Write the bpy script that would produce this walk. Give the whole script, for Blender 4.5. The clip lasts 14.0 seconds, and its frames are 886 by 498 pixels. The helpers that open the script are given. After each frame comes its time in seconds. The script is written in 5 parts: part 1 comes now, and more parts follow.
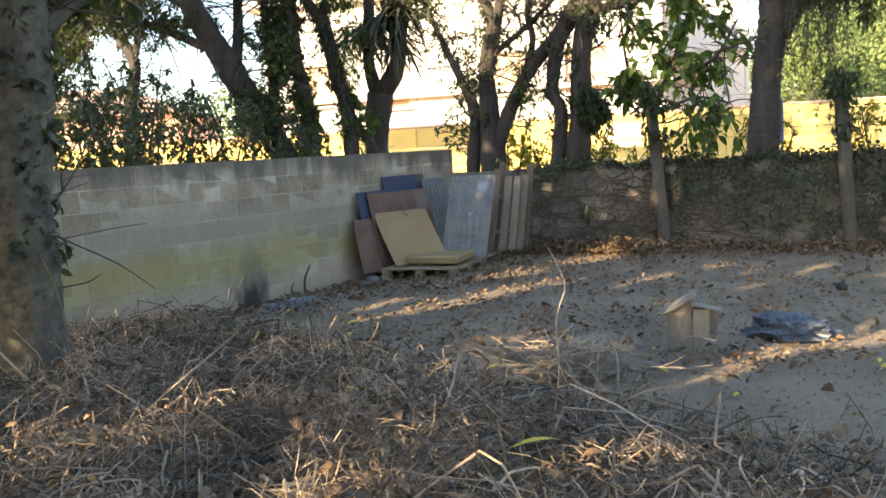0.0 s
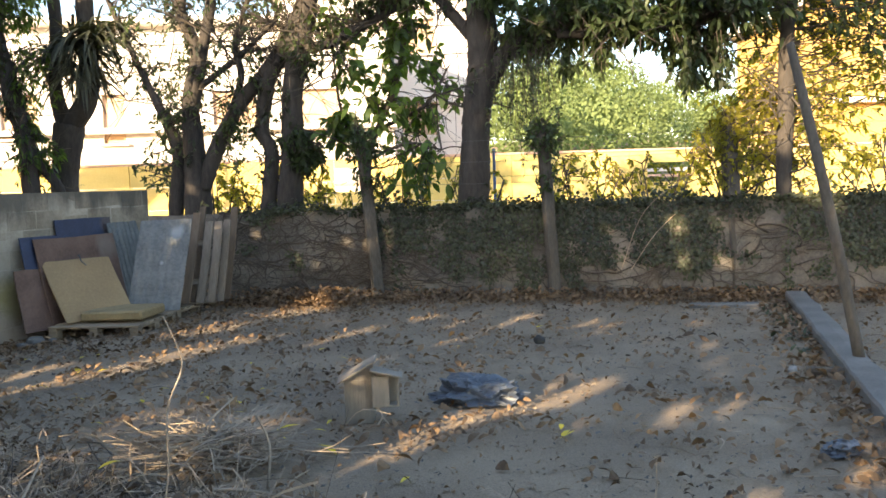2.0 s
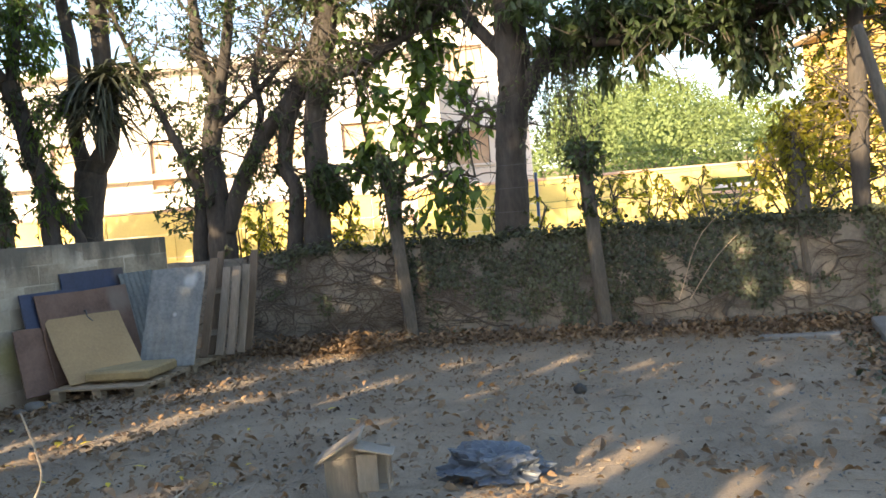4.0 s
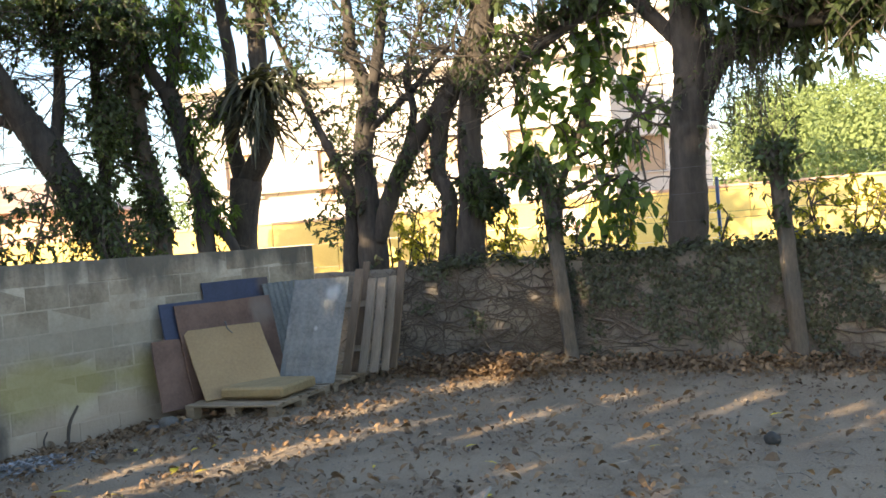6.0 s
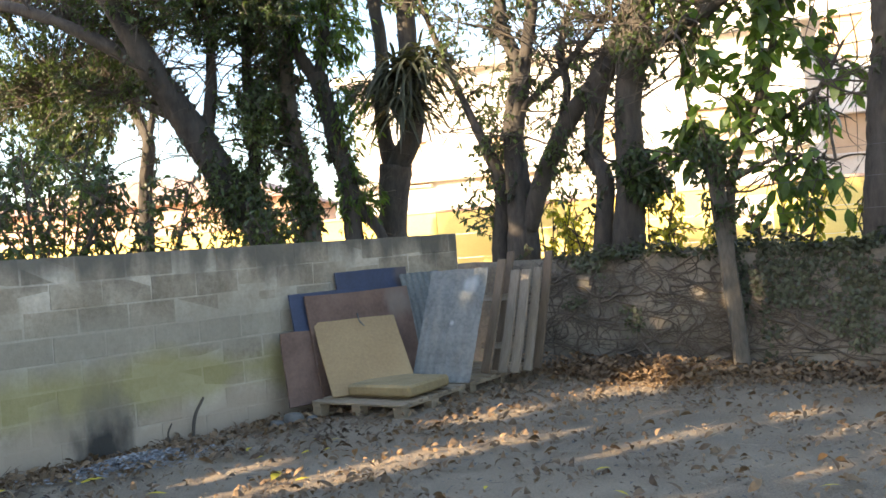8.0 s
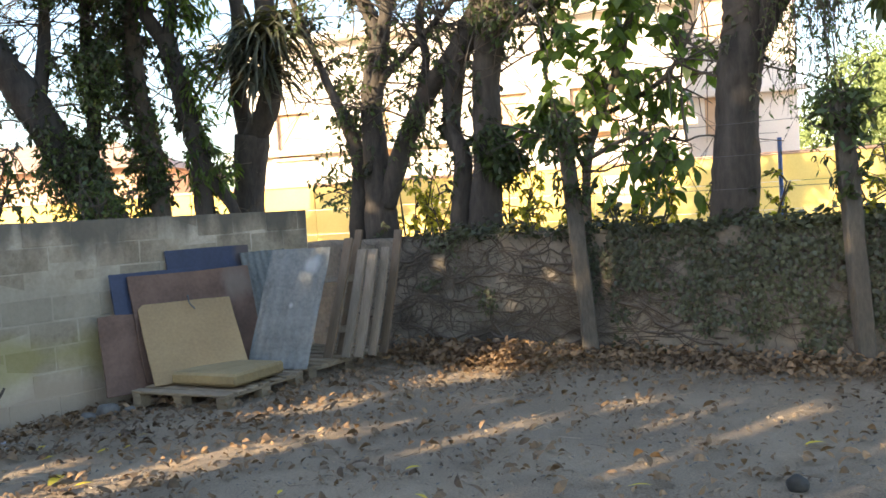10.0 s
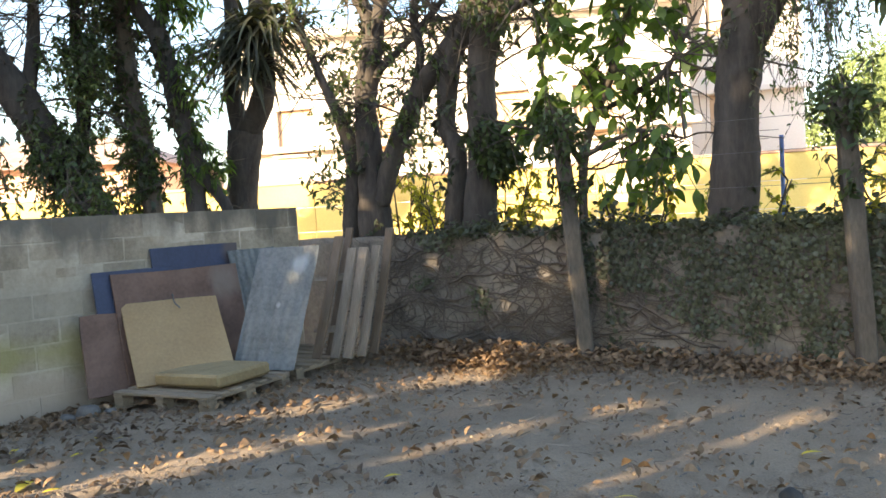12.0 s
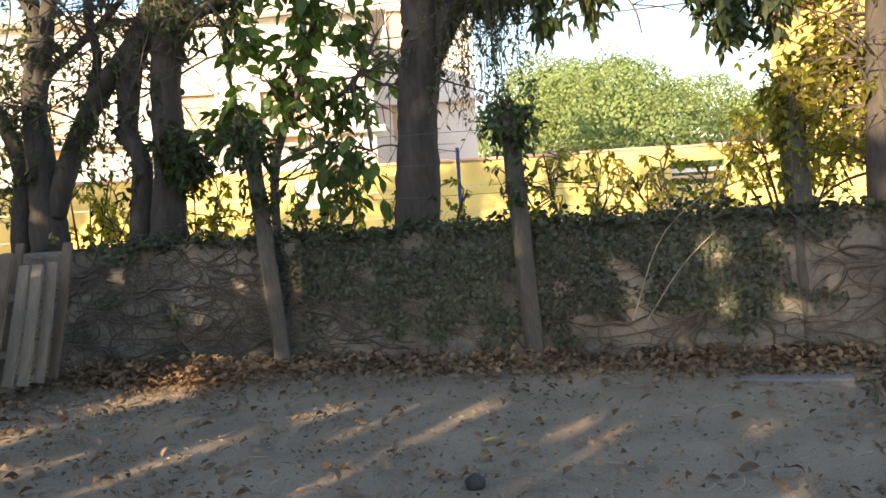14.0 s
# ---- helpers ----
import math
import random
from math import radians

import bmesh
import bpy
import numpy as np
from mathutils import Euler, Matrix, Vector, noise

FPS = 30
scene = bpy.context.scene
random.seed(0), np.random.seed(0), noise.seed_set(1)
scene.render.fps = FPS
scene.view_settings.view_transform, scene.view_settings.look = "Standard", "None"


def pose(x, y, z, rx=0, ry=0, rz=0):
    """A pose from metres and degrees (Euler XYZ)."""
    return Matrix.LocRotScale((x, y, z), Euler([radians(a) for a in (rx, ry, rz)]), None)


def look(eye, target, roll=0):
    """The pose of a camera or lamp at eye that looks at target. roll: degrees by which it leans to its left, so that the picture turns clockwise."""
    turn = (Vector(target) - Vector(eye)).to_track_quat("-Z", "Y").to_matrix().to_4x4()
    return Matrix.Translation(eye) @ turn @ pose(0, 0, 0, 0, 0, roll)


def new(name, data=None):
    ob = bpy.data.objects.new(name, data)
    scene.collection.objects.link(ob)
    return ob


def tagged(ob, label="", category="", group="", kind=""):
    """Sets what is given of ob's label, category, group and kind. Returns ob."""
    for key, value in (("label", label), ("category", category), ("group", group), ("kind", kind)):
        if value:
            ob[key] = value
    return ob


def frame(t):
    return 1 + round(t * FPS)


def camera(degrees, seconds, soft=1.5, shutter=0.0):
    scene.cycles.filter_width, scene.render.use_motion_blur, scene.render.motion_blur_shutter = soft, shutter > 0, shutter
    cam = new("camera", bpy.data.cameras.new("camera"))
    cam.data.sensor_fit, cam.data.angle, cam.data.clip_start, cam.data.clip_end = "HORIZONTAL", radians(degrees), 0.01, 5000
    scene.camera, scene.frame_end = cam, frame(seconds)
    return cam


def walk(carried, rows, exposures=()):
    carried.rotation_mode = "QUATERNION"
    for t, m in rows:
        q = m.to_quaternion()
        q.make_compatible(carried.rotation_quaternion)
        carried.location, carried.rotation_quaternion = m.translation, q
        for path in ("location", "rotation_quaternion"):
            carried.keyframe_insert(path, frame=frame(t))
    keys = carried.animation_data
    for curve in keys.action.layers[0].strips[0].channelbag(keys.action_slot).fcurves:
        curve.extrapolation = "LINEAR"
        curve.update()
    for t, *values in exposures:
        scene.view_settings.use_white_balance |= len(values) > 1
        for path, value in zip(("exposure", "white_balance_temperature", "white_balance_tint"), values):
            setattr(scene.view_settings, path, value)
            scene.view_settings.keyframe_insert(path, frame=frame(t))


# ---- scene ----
cam = camera(53.9, 14.0, 1.6)
METRES, EYE, TILT, LEAN, TURN = 5.0, 1.442, 0.0, 0.0, 0.0
ROWS = [
    (0.0, 0.0, 0.0, 0.0, -0.36, -6.24, 3.34),
    (0.5, 0.0193, 0.038, 0.0036, -7.5, -4.28, 3.08),
    (1.0, 0.0515, 0.0692, -0.0036, -13.68, -4.19, 2.46),
    (1.5, 0.0969, 0.0993, -0.0021, -16.1, -4.33, 2.01),
    (2.0, 0.125, 0.1433, -0.0027, -16.71, -4.18, 1.95),
    (2.5, 0.1489, 0.1892, 0.0004, -16.83, -2.47, 3.54),
    (3.0, 0.1902, 0.2286, -0.0037, -14.5, -2.29, 4.44),
    (5.5, 0.3014, 0.4356, -0.0047, -6.38, -0.84, 4.61),
    (6.0, 0.3119, 0.4867, -0.0068, -0.96, -0.42, 4.45),
    (6.5, 0.3242, 0.5299, -0.0028, 3.06, -0.47, 4.06),
    (7.0, 0.3494, 0.5687, -0.0085, 6.34, -0.43, 4.08),
    (7.5, 0.3686, 0.6011, -0.0081, 9.26, -0.33, 4.04),
    (8.0, 0.3789, 0.6435, -0.0125, 11.07, -0.26, 4.13),
    (8.5, 0.3959, 0.674, -0.012, 11.99, -1.06, 4.19),
    (9.0, 0.4325, 0.6951, -0.01, 3.88, -2.08, 3.67),
    (11.5, 0.4902, 0.7864, -0.0142, 6.35, -2.66, 2.92),
    (12.0, 0.4966, 0.7812, -0.0119, 5.16, -2.55, 3.18),
    (12.5, 0.4955, 0.7785, -0.0077, -1.69, -2.87, 3.2),
    (13.0, 0.4903, 0.775, -0.0032, -9.88, -3.3, 3.29),
    (13.5, 0.4907, 0.7692, -0.002, -14.78, -3.67, 3.49),
    (14.0, 0.4911, 0.7609, -0.002, -15.03, -3.47, 3.79),
]
walk(cam, [(t, pose(0, 0, EYE, TILT, LEAN, TURN) @ pose(METRES * x, METRES * y, METRES * z, 90 + pitch, roll, yaw)) for t, x, y, z, yaw, pitch, roll in ROWS],
     [(0.0, 2.06, 6900, 13), (1.5, 1.96, 6900, 13), (3.0, 2.01, 6900, 13), (6.0, 2.06, 6900, 13), (7.5, 2.31, 6900, 13), (8.5, 2.26, 6900, 13), (9.0, 2.06, 6900, 13), (11.5, 2.36, 6900, 13), (12.0, 2.31, 6900, 13), (13.0, 1.86, 6900, 13), (14.0, 1.81, 6900, 13)])

# ---- light and sky ----
SUN_TURN, SUN_LIFT = radians(39), radians(17)      # the way the light travels in the plan, and its height
world = bpy.data.worlds.new("sky")
scene.world = world
world.use_nodes = True
wn, wl = world.node_tree.nodes, world.node_tree.links
sky = wn.new("ShaderNodeTexSky")
sky.sky_type, sky.sun_disc = "NISHITA", False
sky.sun_elevation, sky.sun_rotation = SUN_LIFT, radians(270) - SUN_TURN
sky.air_density, sky.dust_density, sky.ozone_density = 1.0, 0.9, 1.5
wl.new(sky.outputs["Color"], wn["Background"].inputs["Color"])
wn["Background"].inputs["Strength"].default_value = 0.15
sun = new("sun", bpy.data.lights.new("sun", "SUN"))
sun.data.energy, sun.data.angle, sun.data.color = 4.8, radians(0.5), (1.0, 0.8, 0.52)
way = Vector((math.cos(SUN_TURN) * math.cos(SUN_LIFT), math.sin(SUN_TURN) * math.cos(SUN_LIFT), -math.sin(SUN_LIFT)))
sun.matrix_world = look(-way * 60, (0, 0, 0))


# ---- materials ----
def material(name, dark, light, grain=40.0, blotch=1.5, rough=0.85, bump=0.3, metal=0.0, spread=0.5, vary=0.0, island=0.0, stretch=(1, 1, 1), world_grain=False):
    """Two colours mixed by blotches and by grain, with a bump of the grain; vary: change from object to object, island: from piece to piece."""
    m = bpy.data.materials.new(name)
    m.use_nodes = True
    n, l = m.node_tree.nodes, m.node_tree.links
    b = n["Principled BSDF"]
    tc, mp = n.new("ShaderNodeTexCoord"), n.new("ShaderNodeMapping")
    mp.inputs["Scale"].default_value = stretch
    l.new(n.new("ShaderNodeNewGeometry").outputs["Position"] if world_grain else tc.outputs["Object"], mp.inputs["Vector"])
    big, small = n.new("ShaderNodeTexNoise"), n.new("ShaderNodeTexNoise")
    big.inputs["Scale"].default_value, big.inputs["Detail"].default_value = blotch, 5
    small.inputs["Scale"].default_value, small.inputs["Detail"].default_value = grain, 6
    small.inputs["Roughness"].default_value = 0.7
    for t in (big, small):
        l.new(mp.outputs[0], t.inputs["Vector"])
    add = n.new("ShaderNodeMath")
    add.operation = "MULTIPLY_ADD"
    add.inputs[1].default_value = spread
    half = n.new("ShaderNodeMath")
    half.operation = "MULTIPLY"
    half.inputs[1].default_value = 1 - spread
    l.new(big.outputs["Fac"], half.inputs[0])
    l.new(small.outputs["Fac"], add.inputs[0])
    l.new(half.outputs[0], add.inputs[2])
    ramp = n.new("ShaderNodeMapRange")
    ramp.inputs["From Min"].default_value, ramp.inputs["From Max"].default_value = 0.33, 0.67
    l.new(add.outputs[0], ramp.inputs["Value"])
    mix = n.new("ShaderNodeMix")
    mix.data_type = "RGBA"
    mix.inputs["A"].default_value, mix.inputs["B"].default_value = (*dark, 1), (*light, 1)
    l.new(ramp.outputs[0], mix.inputs["Factor"])
    colour = mix.outputs["Result"]
    if vary or island:
        hsv, scale = n.new("ShaderNodeHueSaturation"), n.new("ShaderNodeMapRange")
        size = max(vary, island)
        scale.inputs["To Min"].default_value, scale.inputs["To Max"].default_value = 1 - size, 1 + size
        src = n.new("ShaderNodeObjectInfo").outputs["Random"] if vary else n.new("ShaderNodeNewGeometry").outputs["Random Per Island"]
        l.new(src, scale.inputs["Value"])
        l.new(scale.outputs[0], hsv.inputs["Value"])
        l.new(colour, hsv.inputs["Color"])
        colour = hsv.outputs[0]
    l.new(colour, b.inputs["Base Color"])
    b.inputs["Roughness"].default_value, b.inputs["Metallic"].default_value = rough, metal
    if bump:
        bp = n.new("ShaderNodeBump")
        bp.inputs["Strength"].default_value, bp.inputs["Distance"].default_value = bump, 0.02
        l.new(add.outputs[0], bp.inputs["Height"])
        l.new(bp.outputs[0], b.inputs["Normal"])
    return m


def weather(m, bands, spots):
    """Ragged bands of grime at heights (colour, height, half depth, noise scale, amount) and round spots (colour, place, radius, amount), in the world."""
    n, l = m.node_tree.nodes, m.node_tree.links
    b = n["Principled BSDF"]
    geo, sep = n.new("ShaderNodeNewGeometry"), n.new("ShaderNodeSeparateXYZ")
    l.new(geo.outputs["Position"], sep.inputs[0])

    def math_node(op, a, c):
        q = n.new("ShaderNodeMath")
        q.operation = op
        for i, value in enumerate((a, c)):
            if isinstance(value, (int, float)):
                q.inputs[i].default_value = value
            else:
                l.new(value, q.inputs[i])
        return q.outputs[0]

    def lay(colour, dist, scale, amount, stretch):
        mp, ns = n.new("ShaderNodeMapping"), n.new("ShaderNodeTexNoise")
        mp.inputs["Scale"].default_value = (1, 1, stretch)
        l.new(geo.outputs["Position"], mp.inputs["Vector"])
        l.new(mp.outputs[0], ns.inputs["Vector"])
        ns.inputs["Scale"].default_value, ns.inputs["Detail"].default_value = scale, 5
        rm = n.new("ShaderNodeMapRange")
        rm.inputs["From Min"].default_value, rm.inputs["From Max"].default_value = 0.3, 1.0
        rm.inputs["To Min"].default_value, rm.inputs["To Max"].default_value = amount, 0.0
        l.new(math_node("ADD", dist, math_node("MULTIPLY", math_node("SUBTRACT", ns.outputs["Fac"], 0.5), 2.6)), rm.inputs["Value"])
        mix = n.new("ShaderNodeMix")
        mix.data_type = "RGBA"
        mix.inputs["B"].default_value = (*colour, 1)
        l.new(rm.outputs[0], mix.inputs["Factor"])
        l.new(b.inputs["Base Color"].links[0].from_socket, mix.inputs["A"])
        l.new(mix.outputs["Result"], b.inputs["Base Color"])

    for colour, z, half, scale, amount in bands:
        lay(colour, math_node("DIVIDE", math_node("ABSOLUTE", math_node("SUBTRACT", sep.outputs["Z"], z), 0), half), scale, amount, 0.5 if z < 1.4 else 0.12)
    for colour, place, radius, amount in spots:
        vm = n.new("ShaderNodeVectorMath")
        vm.operation = "DISTANCE"
        vm.inputs[1].default_value = place
        l.new(geo.outputs["Position"], vm.inputs[0])
        lay(colour, math_node("DIVIDE", vm.outputs["Value"], radius), 4.0, amount, 0.4)
    return m


def leaf_material(name, dark, light, through_part=0.35, rough=0.5, tint=(1.3, 1.5, 0.5), island=0.45):
    m = material(name, dark, light, 30, 0.9, rough, 0.0, spread=0.35, island=island)
    n, l = m.node_tree.nodes, m.node_tree.links
    b, out = n["Principled BSDF"], n["Material Output"]
    tr, mx, tn = n.new("ShaderNodeBsdfTranslucent"), n.new("ShaderNodeMixShader"), n.new("ShaderNodeMix")
    tn.data_type, tn.blend_type = "RGBA", "MULTIPLY"
    tn.inputs["Factor"].default_value = 1
    tn.inputs["B"].default_value = (*tint, 1)
    l.new(b.inputs["Base Color"].links[0].from_socket, tn.inputs["A"])
    l.new(tn.outputs["Result"], tr.inputs["Color"])
    mx.inputs[0].default_value = through_part
    l.new(b.outputs[0], mx.inputs[1])
    l.new(tr.outputs[0], mx.inputs[2])
    l.new(mx.outputs[0], out.inputs["Surface"])
    return m


SOIL = material("dry soil", (0.14, 0.104, 0.071), (0.425, 0.33, 0.226), 90, 1.1, 0.95, 1.0, spread=0.62)
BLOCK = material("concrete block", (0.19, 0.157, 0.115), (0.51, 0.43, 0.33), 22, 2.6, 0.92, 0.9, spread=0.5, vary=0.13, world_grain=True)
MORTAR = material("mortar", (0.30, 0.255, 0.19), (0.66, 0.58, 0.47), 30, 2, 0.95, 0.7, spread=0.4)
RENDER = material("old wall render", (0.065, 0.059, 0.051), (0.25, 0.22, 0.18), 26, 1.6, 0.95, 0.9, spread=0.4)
CONCRETE = material("weathered concrete", (0.22, 0.21, 0.19), (0.42, 0.40, 0.36), 50, 2.5, 0.9, 0.5)
BARK = material("dark bark", (0.020, 0.0175, 0.016), (0.085, 0.072, 0.061), 26, 4, 0.95, 1.0, stretch=(1, 1, 0.25))
PALE_BARK = material("pale bark", (0.055, 0.047, 0.038), (0.17, 0.14, 0.108), 22, 3, 0.95, 1.0, stretch=(1, 1, 0.3))
TWIG = material("twig bark", (0.04, 0.033, 0.027), (0.12, 0.098, 0.076), 40, 4, 0.9, 0.3)
OLD_WOOD = material("grey old wood", (0.13, 0.105, 0.08), (0.30, 0.25, 0.19), 60, 3, 0.9, 0.5, stretch=(1, 1, 0.12), vary=0.15)
PALLET_WOOD = material("pallet wood", (0.16, 0.12, 0.08), (0.36, 0.28, 0.19), 60, 3, 0.9, 0.5, stretch=(0.15, 1, 1), vary=0.15)
PLANK_BROWN = material("brown plank", (0.10, 0.07, 0.045), (0.22, 0.16, 0.11), 50, 3, 0.85, 0.5, stretch=(1, 1, 0.12), vary=0.15)
BROWN_BOARD = material("brown board", (0.08, 0.046, 0.034), (0.20, 0.122, 0.09), 30, 3.0, 0.75, 0.3, spread=0.35)
BLUE_PANEL = material("blue panel", (0.026, 0.034, 0.06), (0.05, 0.068, 0.13), 30, 4, 0.65, 0.2, spread=0.4)
YELLOW_BOARD = material("yellow board", (0.24, 0.162, 0.083), (0.36, 0.25, 0.13), 40, 2.2, 0.85, 0.25)
FOAM = material("yellow foam", (0.20, 0.145, 0.072), (0.36, 0.27, 0.138), 30, 4, 0.95, 0.4)
GALV = material("galvanised sheet", (0.09, 0.098, 0.096), (0.21, 0.22, 0.212), 24, 6, 0.65, 0.25, metal=0.1, spread=0.5)
STRAW = material("dry stems", (0.12, 0.09, 0.066), (0.43, 0.335, 0.24), 8, 1.2, 0.85, 0.0, island=0.5)
STICK = material("bare stick", (0.17, 0.135, 0.10), (0.40, 0.325, 0.24), 40, 4, 0.85, 0.3)
DRY_LEAF = leaf_material("dry leaf", (0.06, 0.04, 0.026), (0.30, 0.19, 0.10), 0.15, 0.8, (1.2, 1.0, 0.7))
YELLOW_LEAF = leaf_material("yellow leaf", (0.55, 0.40, 0.03), (0.75, 0.58, 0.06), 0.2, 0.6, (1.1, 1.0, 0.5))
LEAF = leaf_material("small green leaf", (0.036, 0.054, 0.024), (0.092, 0.126, 0.047))
BIG_LEAF = leaf_material("broad green leaf", (0.05, 0.085, 0.026), (0.13, 0.2, 0.06), 0.55, 0.4)
# yellow-green leaves, with sun and backlight put into the brighter gold colour
SUNLIT_LEAF = leaf_material("sunlit yellow-green leaf", (0.17, 0.16, 0.025), (0.40, 0.34, 0.06), 0.6, 0.5)
BLADE = leaf_material("sword leaf", (0.03, 0.034, 0.023), (0.085, 0.088, 0.055), 0.15, 0.5)
IVY = leaf_material("ivy leaf", (0.028, 0.036, 0.021), (0.075, 0.085, 0.047), 0.25, 0.5)
FAR_LEAF = leaf_material("far foliage", (0.10, 0.14, 0.045), (0.19, 0.24, 0.085), 0.2, 0.8, island=0.16)
ASH = material("ash", (0.09, 0.09, 0.092), (0.42, 0.42, 0.43), 30, 6, 0.95, 0.8, island=0.35)
BAG = material("black plastic", (0.045, 0.055, 0.068), (0.105, 0.122, 0.148), 20, 4, 0.45, 0.2)
BOX_WOOD = material("little house wood", (0.15, 0.13, 0.105), (0.28, 0.245, 0.20), 60, 5, 0.85, 0.3, stretch=(1, 1, 0.2), vary=0.08)
CHAR = material("dark stone", (0.02, 0.02, 0.018), (0.05, 0.048, 0.044), 30, 5, 0.9, 0.6)
STONE = material("stone", (0.06, 0.056, 0.05), (0.17, 0.16, 0.145), 30, 5, 0.9, 0.6)
YELLOW_PAINT = material("yellow wall paint", (0.72, 0.51, 0.14), (0.86, 0.66, 0.23), 30, 0.8, 0.85, 0.2, vary=0.05)
WHITE_PAINT = material("white wall paint", (0.66, 0.60, 0.54), (0.82, 0.77, 0.71), 20, 0.5, 0.85, 0.15)
PEACH_PAINT = material("peach wall paint", (0.60, 0.36, 0.24), (0.72, 0.47, 0.33), 20, 0.5, 0.85, 0.15)
OCHRE_PAINT = material("ochre wall paint", (0.60, 0.36, 0.10), (0.75, 0.48, 0.16), 20, 0.5, 0.85, 0.15)
ROOF_TILE = material("clay roof tile", (0.42, 0.25, 0.17), (0.58, 0.40, 0.30), 20, 2, 0.85, 0.5, island=0.25)
SHUTTER = material("peach shutter", (0.48, 0.32, 0.20), (0.62, 0.44, 0.30), 40, 3, 0.6, 0.2)
WIRE = material("dull wire", (0.08, 0.08, 0.08), (0.16, 0.16, 0.16), 40, 5, 0.6, 0.0, metal=0.6)
BLUE_PAINT = material("blue pole paint", (0.05, 0.12, 0.35), (0.10, 0.2, 0.5), 30, 4, 0.5, 0.1)
GLASS = material("window glass", (0.03, 0.035, 0.04), (0.06, 0.07, 0.08), 3, 1, 0.08, 0.0)
MOSSY = material("mossy bark", (0.02, 0.02, 0.016), (0.15, 0.142, 0.11), 14, 5, 0.95, 1.0, spread=0.6)
DARK_POST = material("dark old post", (0.04, 0.035, 0.029), (0.135, 0.118, 0.096), 40, 3, 0.95, 0.7, stretch=(1, 1, 0.3))
DULL_CONCRETE = material("soiled concrete", (0.11, 0.10, 0.088), (0.24, 0.222, 0.195), 50, 2.5, 0.95, 0.6)
weather(GALV, [], [((0.55, 0.56, 0.55), (0.36, 11.15, 0.66), 0.045, 0.9), ((0.4, 0.42, 0.42), (0.52, 11.25, 1.0), 0.1, 0.7), ((0.5, 0.5, 0.5), (0.15, 11.24, 0.83), 0.03, 0.9)])
for m in (BLOCK, MORTAR):
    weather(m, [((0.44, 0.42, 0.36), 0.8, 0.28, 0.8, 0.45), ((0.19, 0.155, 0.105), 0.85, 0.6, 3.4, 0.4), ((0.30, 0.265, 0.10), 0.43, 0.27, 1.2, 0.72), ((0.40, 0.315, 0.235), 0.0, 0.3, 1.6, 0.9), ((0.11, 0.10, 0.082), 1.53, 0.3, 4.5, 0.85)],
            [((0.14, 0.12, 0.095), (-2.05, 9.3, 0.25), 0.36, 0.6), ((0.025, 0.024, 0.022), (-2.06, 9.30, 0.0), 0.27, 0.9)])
weather(BROWN_BOARD, [], [((0.24, 0.20, 0.17), (-0.22, 11.61, 0.86), 0.2, 0.6), ((0.05, 0.035, 0.03), (-0.35, 11.5, 0.4), 0.3, 0.6)])
weather(BLUE_PANEL, [], [((0.12, 0.09, 0.075), (-0.26, 11.86, 1.12), 0.16, 0.7), ((0.11, 0.075, 0.055), (-1.0, 11.0, 0.95), 0.14, 0.6)])


